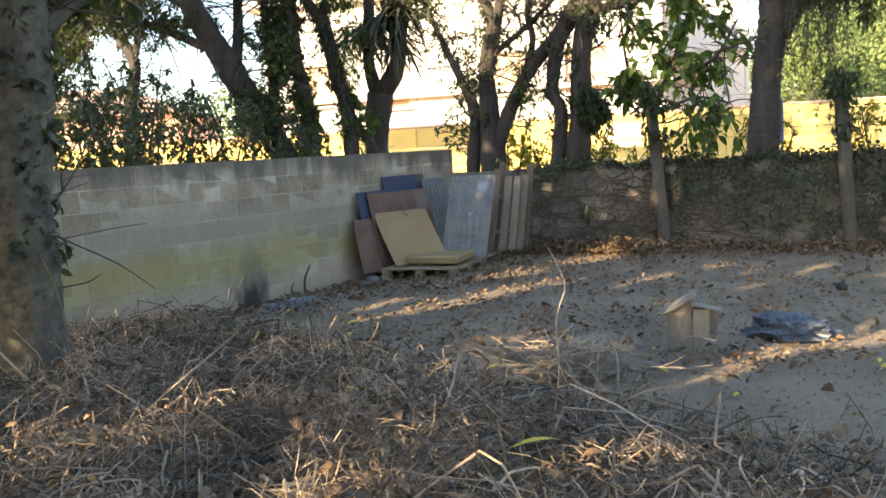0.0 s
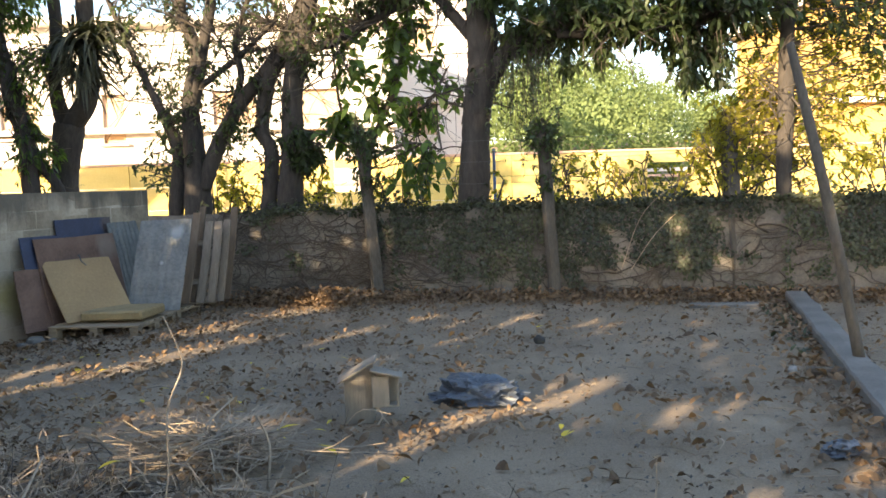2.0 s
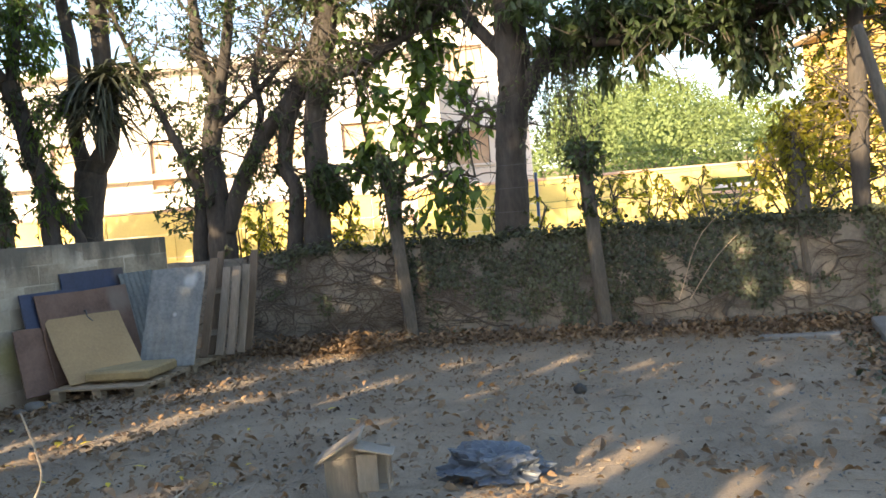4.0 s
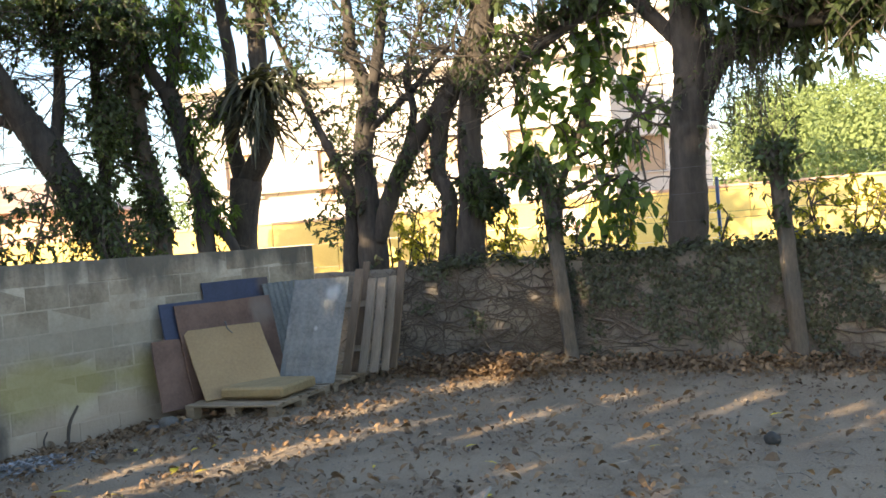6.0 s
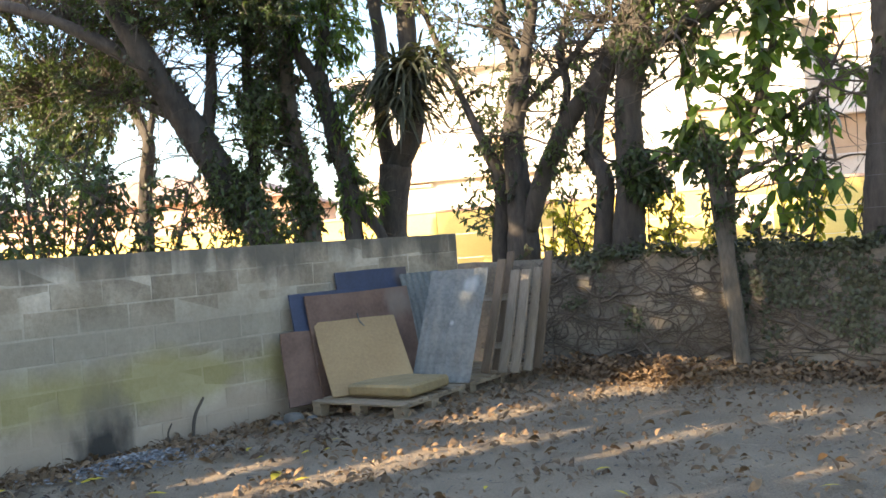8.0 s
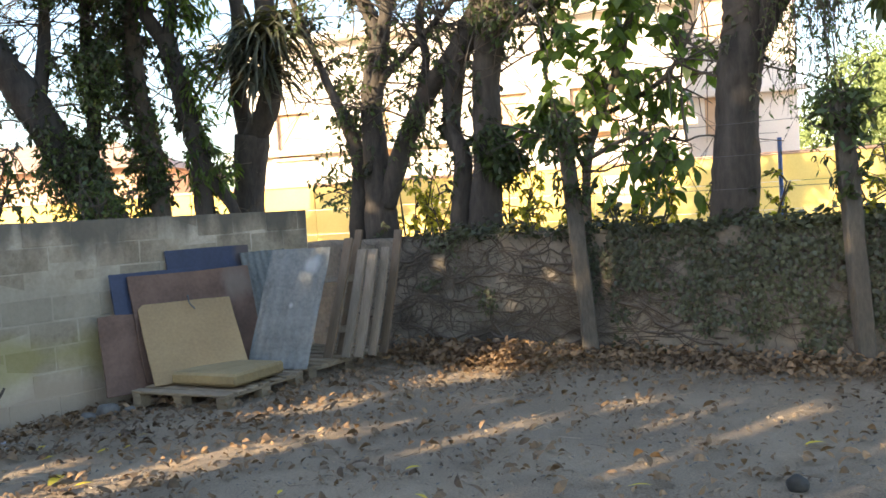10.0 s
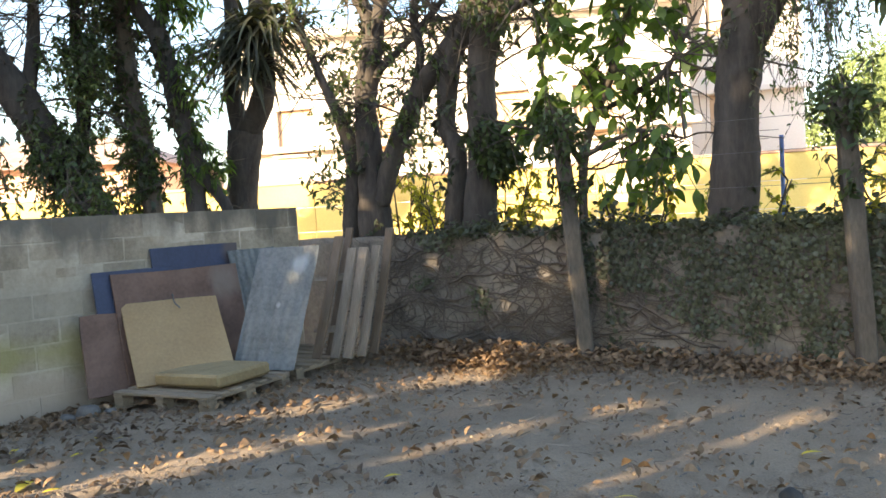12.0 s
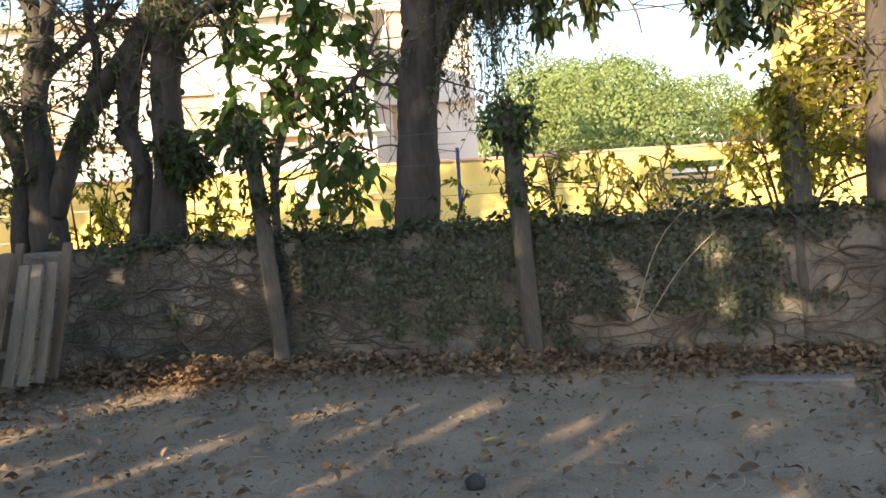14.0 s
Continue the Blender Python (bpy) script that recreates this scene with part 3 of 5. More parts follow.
    # last crown blob is added high up, above the view, to shade the street wall
    tree("many-stemmed dark tree behind the wall corner",
         [(row((0.85, 1.2), (0.84, 2.05), (0.82, 2.74), (0.94, 3.4), (0.76, 3.92), (0.76, 4.4), (0.6, 6.0), foot=1), [0.2, 0.18, 0.15, 0.12, 0.09, 0.08, 0.07, 0.03]),
          (row((0.55, 1.2), (0.62, 2.0), (0.43, 2.59), (0.23, 3.05), (-0.11, 3.91), (-0.5, 5.0), foot=1), [0.11, 0.1, 0.09, 0.07, 0.05, 0.04, 0.02]),
          (row((0.84, 2.6), (1.01, 3.38), (1.18, 4.21), (1.3, 5.6)), [0.1, 0.08, 0.07, 0.03]),
          (row((0.93, 1.5), (1.21, 2.21), (1.51, 2.69), (1.9, 3.15), (2.2, 3.8)), [0.12, 0.11, 0.1, 0.1, 0.05]),
          (row((1.3, 2.4), (1.5, 3.0), (1.45, 3.5), (1.7, 4.2)), [0.05, 0.045, 0.04, 0.02]),
          (row((0.95, 2.9), (1.5, 3.3), (2.0, 3.75)), [0.045, 0.04, 0.02])],
         [rb(0.6, 4.6, 1.1, 0.6, 0.9), rb(0.2, 3.6, 0.8, 0.6, 0.5), rb(1.5, 2.9, 0.6, 0.9, 0.5), rb(0.3, 2.0, 0.35, 0.7, 0.4), rb(1.4, 2.1, 0.35, 0.4, 0.25), rb(1.6, 4.2, 0.8, 0.6, 0.7), rb(0.7, 2.7, 0.3, 0.6, 0.5), rb(0.3, 5.35, 1.5, 0.55, 1.6)], 660, 0.08, LEAF, ivy=60, twiggy=130, per=13, seed=15)
    # here too the topmost blob is added only to cast shade on the street wall
    tree("dark bent tree trunk with long side branch",
         [(row((1.77, 1.15), (1.85, 1.94), (1.75, 2.27), (1.86, 2.95), (2.13, 3.4), (2.32, 3.91), (2.4, 5.2), foot=1), [0.12, 0.11, 0.1, 0.1, 0.1, 0.1, 0.09, 0.05]),
          (row((2.1, 3.3), (2.55, 3.36), (2.94, 3.52), (3.4, 3.75), (4.2, 4.2)), [0.09, 0.075, 0.065, 0.05, 0.03])],
         [rb(2.3, 4.5, 0.9, 0.6, 1.0), rb(2.5, 3.3, 0.7, 0.6, 0.5), rb(3.2, 4.1, 0.8, 0.4, 0.8), rb(2.6, 5.4, 1.5, 0.6, 1.4)], 480, 0.09, LEAF, ivy=45, twiggy=90, per=14, seed=16)
    tree("straight dark tree trunk with dense ivy at its foot",
         [(row((2.04, 1.1), (2.12, 2.0), (2.15, 2.71), (2.25, 3.31), (2.38, 3.89), (2.6, 5.3), foot=1), [0.17, 0.165, 0.16, 0.15, 0.14, 0.13, 0.09])],
         [rb(2.3, 1.95, 0.25, 0.3, 0.6, 0, 0.3), rb(2.6, 4.8, 0.8, 0.6, 0.7)], 260, 0.095, LEAF, ivy=60, twiggy=50, per=16, reach=0.5, seed=17)
    tree("broad-leaved shrub tree with large hanging leaves",
         [(row((2.95, 1.1), (3.0, 1.9), (3.3, 2.7), (3.5, 3.6), (3.4, 4.6), off=0.25, foot=1), [0.05, 0.05, 0.045, 0.04, 0.03, 0.02]),
          (row((3.1, 2.2), (3.7, 2.5), (4.0, 3.0), off=0.2), [0.03, 0.025, 0.012]),
          (row((3.0, 1.7), (2.7, 2.4), (2.6, 3.3), off=0.2), [0.03, 0.025, 0.012]),
          (row((3.0, 1.8), (3.5, 2.0), (3.9, 1.9), off=0.1), [0.03, 0.02, 0.012])],
         [rb(3.4, 2.75, 0.85, 0.85, 1.7, 0.2, 0.45), rb(3.7, 1.65, 0.4, 0.3, 0.55, 0, 0.35), rb(2.75, 2.2, 0.35, 0.18, 0.35, 0, 0.35), rb(3.2, 3.8, 0.8, 0.5, 0.8, 0.2, 0.5)],
         190, 0.18, BIG_LEAF, TWIG, twiggy=40, per=7, reach=0.5, hang=0.45, wide=0.5, seed=18)
    tree("big dark tree trunk with long branch over the yard",
         [(row((4.27, 1.1), (4.33, 2.19), (4.4, 2.75), (4.42, 3.3), (4.4, 4.6), (4.3, 6.2), foot=1), [0.24, 0.2, 0.185, 0.19, 0.19, 0.16, 0.1]),
          (row((4.45, 2.65), (4.7, 3.08), (5.13, 3.21), (5.58, 3.33), (6.2, 3.45), (7.2, 3.8)), [0.12, 0.11, 0.1, 0.09, 0.07, 0.03]),
          (row((4.4, 3.2), (3.9, 3.9), (3.3, 4.7)), [0.09, 0.07, 0.03]),
          (row((5.3, 3.2), (6.0, 3.15), (6.9, 3.2), off=-0.5), [0.06, 0.045, 0.02])],
         [rb(6.2, 3.55, 1.0, 0.5, 1.6, -0.5, 0.9), rb(7.2, 3.5, 0.7, 0.45, 0.9, -0.5, 0.9), rb(5.2, 3.8, 0.9, 0.4, 1.0, -0.2, 0.9), rb(4.0, 4.4, 1.4, 0.6, 1.2), rb(5.0, 3.4, 0.5, 0.35, 0.5), rb(8.6, 3.4, 0.8, 0.6, 0.35, -0.3), rb(6.7, 2.75, 0.5, 0.3, 0.4, -0.3, 0.5), rb(5.6, 2.95, 0.35, 0.3, 0.3, -0.3, 0.5)],
         950, 0.13, LEAF, ivy=30, twiggy=90, per=17, hang=0.5, wide=0.38, seed=19)
    leaf_tip(0.6, 13.7, 4.0)
    weeping()
    tree("straight slim trunk wrapped in sunlit yellow-green creeper",
         [(row((7.5, 0.1), (7.52, 1.42), (7.55, 2.74), (7.6, 4.2), off=-0.3, foot=1), [0.1, 0.095, 0.09, 0.085, 0.06])],
         [rb(7.3, 2.0, 0.5, 0.6, 1.0, 0.2), rb(7.9, 1.9, 0.5, 0.7, 1.0, 0.2), rb(8.4, 2.4, 0.7, 0.9, 1.0, 0.2), rb(7.0, 2.6, 0.5, 0.5, 0.6, 0.3), rb(8.6, 3.3, 0.8, 0.7, 0.9, 0.2), rb(7.6, 3.4, 0.6, 0.5, 0.6, 0.3)], 360, 0.085, SUNLIT_LEAF, twiggy=50, per=18, seed=20)


def sword_tree():
    """A forked trunk with a shock of sword-shaped leaves at the fork."""
    root = thing("tree", Matrix.Identity(4), "forked dark tree with hanging mass of sword-shaped leaves", "tree")
    for i, (p, r) in enumerate([(row((-1.0, 1.5), (-0.95, 2.0), (-0.88, 2.5), foot=1), [0.2, 0.2, 0.2, 0.22]),
                                (row((-0.92, 2.45), (-1.04, 3.03), (-0.98, 4.03), (-1.06, 4.82), (-1.2, 6.2)), [0.14, 0.1, 0.09, 0.09, 0.06]),
                                (row((-0.86, 2.45), (-0.56, 2.95), (-0.55, 3.78), (-0.56, 4.69), (-0.5, 6.2)), [0.16, 0.14, 0.13, 0.12, 0.08])]):
        g = Geo()
        g.tube(p, r, 14 if i == 0 else 10, 8, 0.07)
        solid("limb" if i else "trunk", g, BARK, root, smooth=True)
    rng, g = np.random.RandomState(5), Geo()
    for x, z, k in ((-0.6, 3.6, 120), (-0.25, 3.7, 80), (-0.95, 3.45, 90), (-0.5, 3.25, 70)):
        base = np.array(in_row(x, z, -0.15)) + rng.normal(size=(k, 3)) * 0.08
        d = rng.normal(size=(k, 3))
        d[:, 2] = np.abs(d[:, 2]) * 0.6 - 0.1
        for b, q in zip(base, d / np.linalg.norm(d, axis=1)[:, None]):
            L, w = rng.uniform(0.5, 0.95), rng.uniform(0.018, 0.03)
            t = np.linspace(0, 1, 6)
            line = b + q * (L * t)[:, None] - np.array((0, 0, 1.0)) * (L * rng.uniform(0.4, 1.0) * t ** 2)[:, None]
            s = np.cross(q, (0, 0, 1.0))
            s /= np.linalg.norm(s) + 1e-6
            ww = (w * np.array((0.7, 1, 1, 0.85, 0.55, 0.05)))[:, None]
            v = np.concatenate([line - s * ww, line - np.array((0, 0, 0.008)), line + s * ww])
            i = np.arange(5)
            g.add(v, np.concatenate([np.stack(c, 1) for c in ((i, i + 6, i + 7), (i, i + 7, i + 1), (i + 6, i + 12, i + 13), (i + 6, i + 13, i + 7))]))
    tagged(solid("foliage", g, BLADE, root), kind="stuff")
    tw, lf = foliage([(row((-0.98, 4.03), (-1.06, 4.82), (-1.2, 6.2)), [1, 1, 1]), (row((-0.55, 3.78), (-0.56, 4.69), (-0.5, 6.2)), [1, 1, 1])], [rb(-0.9, 5.2, 0.9, 0.7), rb(-0.3, 4.7, 0.6, 0.4, 0.5)], 90, 0.12, per=14, seed=6)
    tagged(solid("twigwork", tw, TWIG, root), kind="stuff")
    tagged(solid("crown", lf, LEAF, root), kind="stuff")


def leaf_tip(x, y, z):
    """A shoot with a rosette of broad bright leaves at its tip, on one of the thin stems."""
    rng, g, st = np.random.RandomState(61), Geo(), Geo()
    root = thing("leafy_shoot", Matrix.Identity(4), "thin shoot ending in a rosette of broad bright green leaves", "shoot")
    st.tube([in_row(0.55, 3.2), (x + 0.05, y, z - 0.35), (x, y, z + 0.12)], [0.012, 0.009, 0.004], 5, 5)
    solid("stem", st, TWIG, root)
    for k in range(11):
        a = k * 2.4
        f = (x, y, z - 0.14 + 0.025 * k)
        g.leaves([f], [(math.cos(a), math.sin(a) * 0.7, 0.25 + 0.05 * k)], [(0.1, -0.5, 1)], rng.uniform(0.17, 0.24), 0.085, 0.1, 0.25)
    tagged(solid("foliage", g, BIG_LEAF, root), kind="stuff")


def weeping():
    """Fine hanging twigs beside the big trunk."""
    rng, tw, lf = np.random.RandomState(8), Geo(), Geo()
    root = thing("hanging_vine", Matrix.Identity(4), "curtain of fine hanging twigs with tiny leaves", "vine")
    for i in range(130):
        x = rng.uniform(4.55, 5.25)
        top, L = rng.uniform(3.0, 3.5), rng.uniform(0.5, 1.3) * (1.2 - abs(x - 4.85))
        p = np.array(in_row(x, top, rng.uniform(-0.35, 0.15)))
        q = [p, p + (rng.normal() * 0.06, rng.normal() * 0.06, -L / 2), p + (rng.normal() * 0.12, rng.normal() * 0.12, -L)]
        tw.tube(q, [0.004, 0.003, 0.0015], 3, 4, cap=False)
        k = int(L * 16)
        line, _ = curve(q, [1, 1, 1], 8)
        f = line[rng.randint(0, len(line), k)]
        d = rng.normal(size=(k, 3)) - (0, 0, 0.8)
        lf.leaves(f, d, rng.normal(size=(k, 3)) + (0, 0, 1), rng.uniform(0.03, 0.07, k), rng.uniform(0.012, 0.022, k))
    tagged(solid("twigwork", tw, TWIG, root), kind="stuff")
    tagged(solid("foliage", lf, LEAF, root), kind="stuff")


# ---- foreground tree, and unseen trees added behind the camera to shade the yard ----
# gaps cut in the crowns where sun flecks should fall (across the light, height at the line of trees, radius): over the
# open soil, then over the back wall and beyond it
GAPS = [(6.56, 2.98, 0.27), (6.48, 3.12, 0.22), (6.65, 3.27, 0.14), (6.9, 2.86, 0.16), (6.1, 2.66, 0.08), (6.5, 2.68, 0.08), (7.02, 2.38, 0.1), (7.32, 3.92, 0.14), (7.46, 3.9, 0.1), (7.3, 4.08, 0.09),
         (7.29, 3.51, 0.09), (6.36, 3.44, 0.09), (6.4, 3.76, 0.08), (5.74, 3.7, 0.09), (5.6, 3.98, 0.09), (5.18, 4.02, 0.09), (5.1, 3.82, 0.06), (5.72, 3.48, 0.05), (6.98, 3.98, 0.08), (3.87, 4.07, 0.07),
         (3.54, 4.06, 0.09), (4.66, 4.13, 0.04), (4.71, 3.34, 0.06), (5.17, 3.15, 0.06), (2.67, 3.34, 0.09), (2.01, 3.15, 0.1), (2.14, 3.67, 0.08), (1.67, 3.27, 0.06), (1.59, 3.46, 0.05), (2.42, 3.07, 0.07),
         (2.79, 3.15, 0.11), (2.43, 3.88, 0.05), (3.1, 2.84, 0.17), (3.36, 2.79, 0.11), (3.12, 2.55, 0.06), (2.85, 2.75, 0.05), (4.35, 2.6, 0.13), (4.5, 1.85, 0.12), (3.46, 3.3, 0.04), (7.5, 4.08, 0.09), (4.0, 2.76, 0.12), (3.7, 2.55, 0.08), (6.8, 2.1, 0.12), (5.5, 2.42, 0.1), (4.5, 2.17, 0.09), (3.4, 2.18, 0.1), (3.06, 2.33, 0.1), (2.25, 2.36, 0.1), (2.85, 2.1, 0.1), (4.05, 2.0, 0.07)]
GAPS += [(3.54, 5.15, 0.11), (3.38, 5.32, 0.07), (3.18, 5.22, 0.07), (3.72, 5.6, 0.08), (3.39, 5.7, 0.05), (7.64, 5.02, 0.03), (7.74, 4.8, 0.02), (6.56, 5.07, 0.03), (8.02, 4.66, 0.01), (8.62, 4.36, 0.02),
          (7.2, 4.38, 0.07), (7.52, 4.36, 0.04), (9.79, 4.27, 0.06), (4.49, 5.5, 0.04), (3.9, 6.4, 0.25), (4.7, 6.4, 0.2), (2.3, 6.2, 0.22), (1.5, 6.3, 0.25), (2.6, 7.2, 0.65), (3.6, 7.5, 0.55), (1.8, 6.9, 0.45), (4.4, 7.4, 0.4), (1.1, 7.4, 0.5)]


def in_gap(p):
    """False for leaves that hang in one of the gaps of the crowns."""
    ax, ay = math.cos(SUN_TURN), math.sin(SUN_TURN)
    a, c = p[:, 0] * ax + p[:, 1] * ay, -p[:, 0] * ay + p[:, 1] * ax
    z = p[:, 2] + (a + 4.4) * math.tan(SUN_LIFT)
    ok = np.ones(len(p), bool)
    for hc, hz, r in GAPS:
        ok &= np.hypot(c - hc, (z - hz) * 1.1) > r + 0.07
    return ok


def near_tree():
    tree("thick mossy tree trunk beside the block wall",
         [([(-2.7, 5.56, -0.1), (-2.7, 5.56, 0.5), (-2.67, 5.6, 1.4), (-2.6, 5.65, 2.3), (-2.65, 5.65, 3.2), (-2.85, 5.55, 4.4)], [0.27, 0.225, 0.19, 0.18, 0.15, 0.1]),
          ([(-2.63, 5.65, 2.2), (-2.3, 5.9, 2.6), (-1.95, 6.15, 2.75)], [0.08, 0.055, 0.02]),
          ([(-2.63, 5.65, 2.8), (-3.4, 5.1, 3.7), (-4.4, 4.4, 4.4)], [0.12, 0.09, 0.045])],
         [((-3.2, 5.2, 4.2), (1.2, 1.2, 0.8), 1.6), ((-2.4, 6.1, 2.8), (0.3, 0.35, 0.3), 0.25), ((-3.15, 6.1, 2.1), (0.3, 0.3, 0.7), 0.6), ((-4.4, 4.4, 4.4), (1.1, 1.1, 0.7), 1.0)],
         500, 0.11, LEAF, MOSSY, ivy=170, twiggy=50, per=18, seed=31, hollow=in_gap)


def shade_trees():
    """Tall trees added out of view on the sunny side, behind and beside the viewer. Their dense crowns shade the yard;
    hollows cut in them let the sun through.
    """
    for k in range(14):
        c = -4.5 + 1.9 * k
        x, y = -6.4 - 0.629 * (c - 4.6) + 0.5 * math.sin(k * 2.1), 0.9 + 0.777 * (c - 4.6) + 0.5 * math.cos(k * 1.7)
        tree("tall leafy tree added out of view to shade the yard",
             [([(x, y, -0.1), (x + 0.1, y, 2.0), (x - 0.15, y + 0.1, 5.0), (x, y, 5.0 if c > 13.5 else 7.3 if c > 8 else 9.0)], [0.22, 0.19, 0.14, 0.05]),
              ([(x, y, 2.0), (x + 0.7, y - 0.7, 3.1), (x + 1.0, y - 1.2, 4.4)], [0.09, 0.06, 0.02]),
              ([(x, y, 2.4), (x - 0.6, y + 0.8, 3.6), (x - 0.9, y + 1.2, 5.0)], [0.09, 0.06, 0.02])],
             [((x, y, 2.9), (1.5, 1.5, 1.5), 1.3)] + ([] if c > 13.5 else [((x, y, 5.2), (1.7, 1.7, 1.6), 1.2), ((x, y, 6.5 if c > 8 else 7.6), (1.3, 1.3, 1.1 if c > 8 else 1.7), 0.9)]),
             (330, 360, 380, 500, 580, 540, 400, 680, 420, 420, 230, 220, 180, 150)[k], 0.26, LEAF, twiggy=10, per=24, wide=0.5, seed=40 + k, hollow=in_gap)


# ---- posts, creepers ----
def posts():
    for (x, y, tx, ty, h, r), label in (((2.99, 11.62, 2.84, 11.65, 2.1, 0.072), "old wooden fence post overgrown with creeper"),
                                        ((4.97, 10.54, 4.86, 10.56, 2.08, 0.068), "leaning concrete fence post with leafy creeper top"),
                                        ((6.9, 9.60, 6.8, 9.60, 2.06, 0.085), "square fence post wrapped in sunlit creeper")):
        root = thing("fence_post", pose(x, y, 0), label, "post", "fence posts along the back wall")
        bm = block((r * 2, r * 1.7, h + 0.2), (0, 0, h / 2 - 0.1), bevel=0.015)
        bmesh.ops.subdivide_edges(bm, edges=[e for e in bm.edges if abs(e.verts[0].co.z - e.verts[1].co.z) > 0.5], cuts=12)
        for v in bm.verts:
            k = v.co.z / h
            v.co += Vector(((tx - x) * k, (ty - y) * k, 0)) + 0.012 * Vector((noise.noise(v.co * 4), noise.noise(v.co * 4 + Vector((9, 0, 0))), 0))
        part("shaft", bm, DARK_POST, root)
        s = [([(0, 0, 0.9), (tx - x, ty - y, h)], [1, 1])]
        low = 1.2
        tw, lf = foliage(s, [((tx - x, 0, h - 0.1), (0.28, 0.2, 0.22), 1.0), (((tx - x) * 0.8, 0, (h + low) / 2), (0.17, 0.14, 0.45), 0.9)], 55 if x < 6 else 90, 0.085, per=13, reach=0.3, seed=int(x * 10))
        tagged(solid("creeper_stem", tw, TWIG, root), kind="stuff")
        tagged(solid("creeper", lf, SUNLIT_LEAF if x > 6 else LEAF, root), kind="stuff")
    # rod leaning on the kerb, and a stub of trunk beyond it
    g = Geo()
    g.tube([(5.24, 5.8, 0.06), (5.17, 5.98, 1.0), (5.08, 6.23, 2.1), (5.05, 6.3, 2.4)], [0.043, 0.039, 0.035, 0.03], 10, 6, 0.05)
    tagged(solid("leaning_pole", g, DARK_POST, smooth=True), "grey-brown wooden pole leaning up from the concrete kerb", "pole")
    g = Geo()
    g.tube([(7.72, 9.3, -0.05), (7.7, 9.3, 0.35), (7.63, 9.32, 0.85)], [0.075, 0.06, 0.055], 10, 6, 0.08)
    tagged(solid("tree_stump", g, PALE_BARK, smooth=True), "short pale dead trunk by the kerb's end", "stump")


def wall_creepers():
    """Ivy on the back wall's face and top, and the net of bare vines on its nearer stretch."""
    rng = np.random.RandomState(3)
    root = thing("ivy", Matrix.Identity(4), "dark green ivy covering the low back wall", "ivy", kind="stuff")
    feet, ways, ups, lens = [], [], [], []
    while len(feet) < 22000:
        x, z = rng.uniform(1.2, 11.5), rng.uniform(0.0, 1.2)
        dens = 1.2 * noise.noise((x * 0.9, z * 1.6, 7)) + 0.85 * noise.noise((x * 3.2, z * 3.2, 2)) - 0.05
        want = -0.5 + 0.6 * z + (0.46 if 3.2 < x < 5.6 else 0.0) + (0.22 if 5.6 < x < 7.4 else 0.0) - (0.36 if x < 3.0 else 0.0) + (0.5 if x > 7.3 else 0.0)
        if dens + want < rng.uniform(-0.15, 0.25):
            continue
        p = Vector((x, row_y(x), z)) - FACE * rng.uniform(0.008, 0.045)
        d = ALONG * rng.normal() + Vector((0, 0, rng.normal() - 0.5)) - FACE * rng.uniform(0.0, 0.4)
        feet.append(p[:])
        ways.append(d[:])
        ups.append((-FACE + Vector(rng.normal(size=3) * 0.35))[:])
        lens.append(rng.uniform(0.02, 0.052))
    k = 5200
    xs = 11.6 - 9.9 * rng.uniform(0, 1, k) ** 0.9
    clump = np.array([max(0.0, 0.5 + 1.2 * noise.noise((x * 1.7, 3, 1))) for x in xs])
    for x, c in zip(xs, clump):
        z = 1.1 + abs(rng.normal()) * (0.02 + 0.09 * c)
        p = Vector((x, row_y(x), z)) + FACE * rng.uniform(-0.08, 0.22)
        feet.append(p[:])
        ways.append((rng.normal(), rng.normal(), rng.normal() * 0.6 + 0.4))
        ups.append((rng.normal() * 0.5, rng.normal() * 0.5, 1))
        lens.append(rng.uniform(0.03, 0.08))
    lens = np.array(lens)
    lf = Geo()
    lf.leaves(feet, ways, ups, lens, lens * 0.75, 0.1, 0.1)
    tagged(solid("ivy_foliage", lf, IVY, root), kind="stuff")
    st = Geo()
    for i in range(520):
        x, z = (rng.uniform(1.0, 3.5) if i < 290 else rng.uniform(3.2, 10)), rng.uniform(0.0, 1.0)
        a, pts = rng.uniform(0, 6.28), []
        for j in range(rng.randint(6, 13)):
            pts.append((Vector((x, row_y(x), z)) - FACE * rng.uniform(0.006, 0.022))[:])
            a += rng.normal() * 0.5
            x, z = x + 0.11 * math.cos(a), min(1.15, max(0.0, z + 0.075 * math.sin(a)))
        r = rng.uniform(0.003, 0.007) if rng.uniform() < 0.7 else rng.uniform(0.008, 0.016)
        st.tube(pts, np.linspace(r, r * 0.5, len(pts)), 5, 4, cap=False)
    tagged(solid("vine", st, TWIG, root), kind="stuff")
    # straw-coloured dead stems that hang over the wall
    for x, dx, z in ((6.05, 0.3, 1.1), (5.95, 0.5, 1.5)):
        g = Geo()
        g.tube([(Vector((x - 0.25, row_y(x - 0.25), 0.35)) - FACE * 0.15)[:], (Vector((x, row_y(x), z * 0.7)) - FACE * 0.08)[:], (Vector((x + dx, row_y(x + dx), z)) - FACE * 0.02)[:]], [0.006, 0.005, 0.003], 5, 5)
        tagged(solid("dead_stem", g, STRAW), "pale dead stem leaning on the ivy wall", "stem", "dead stems on the wall")


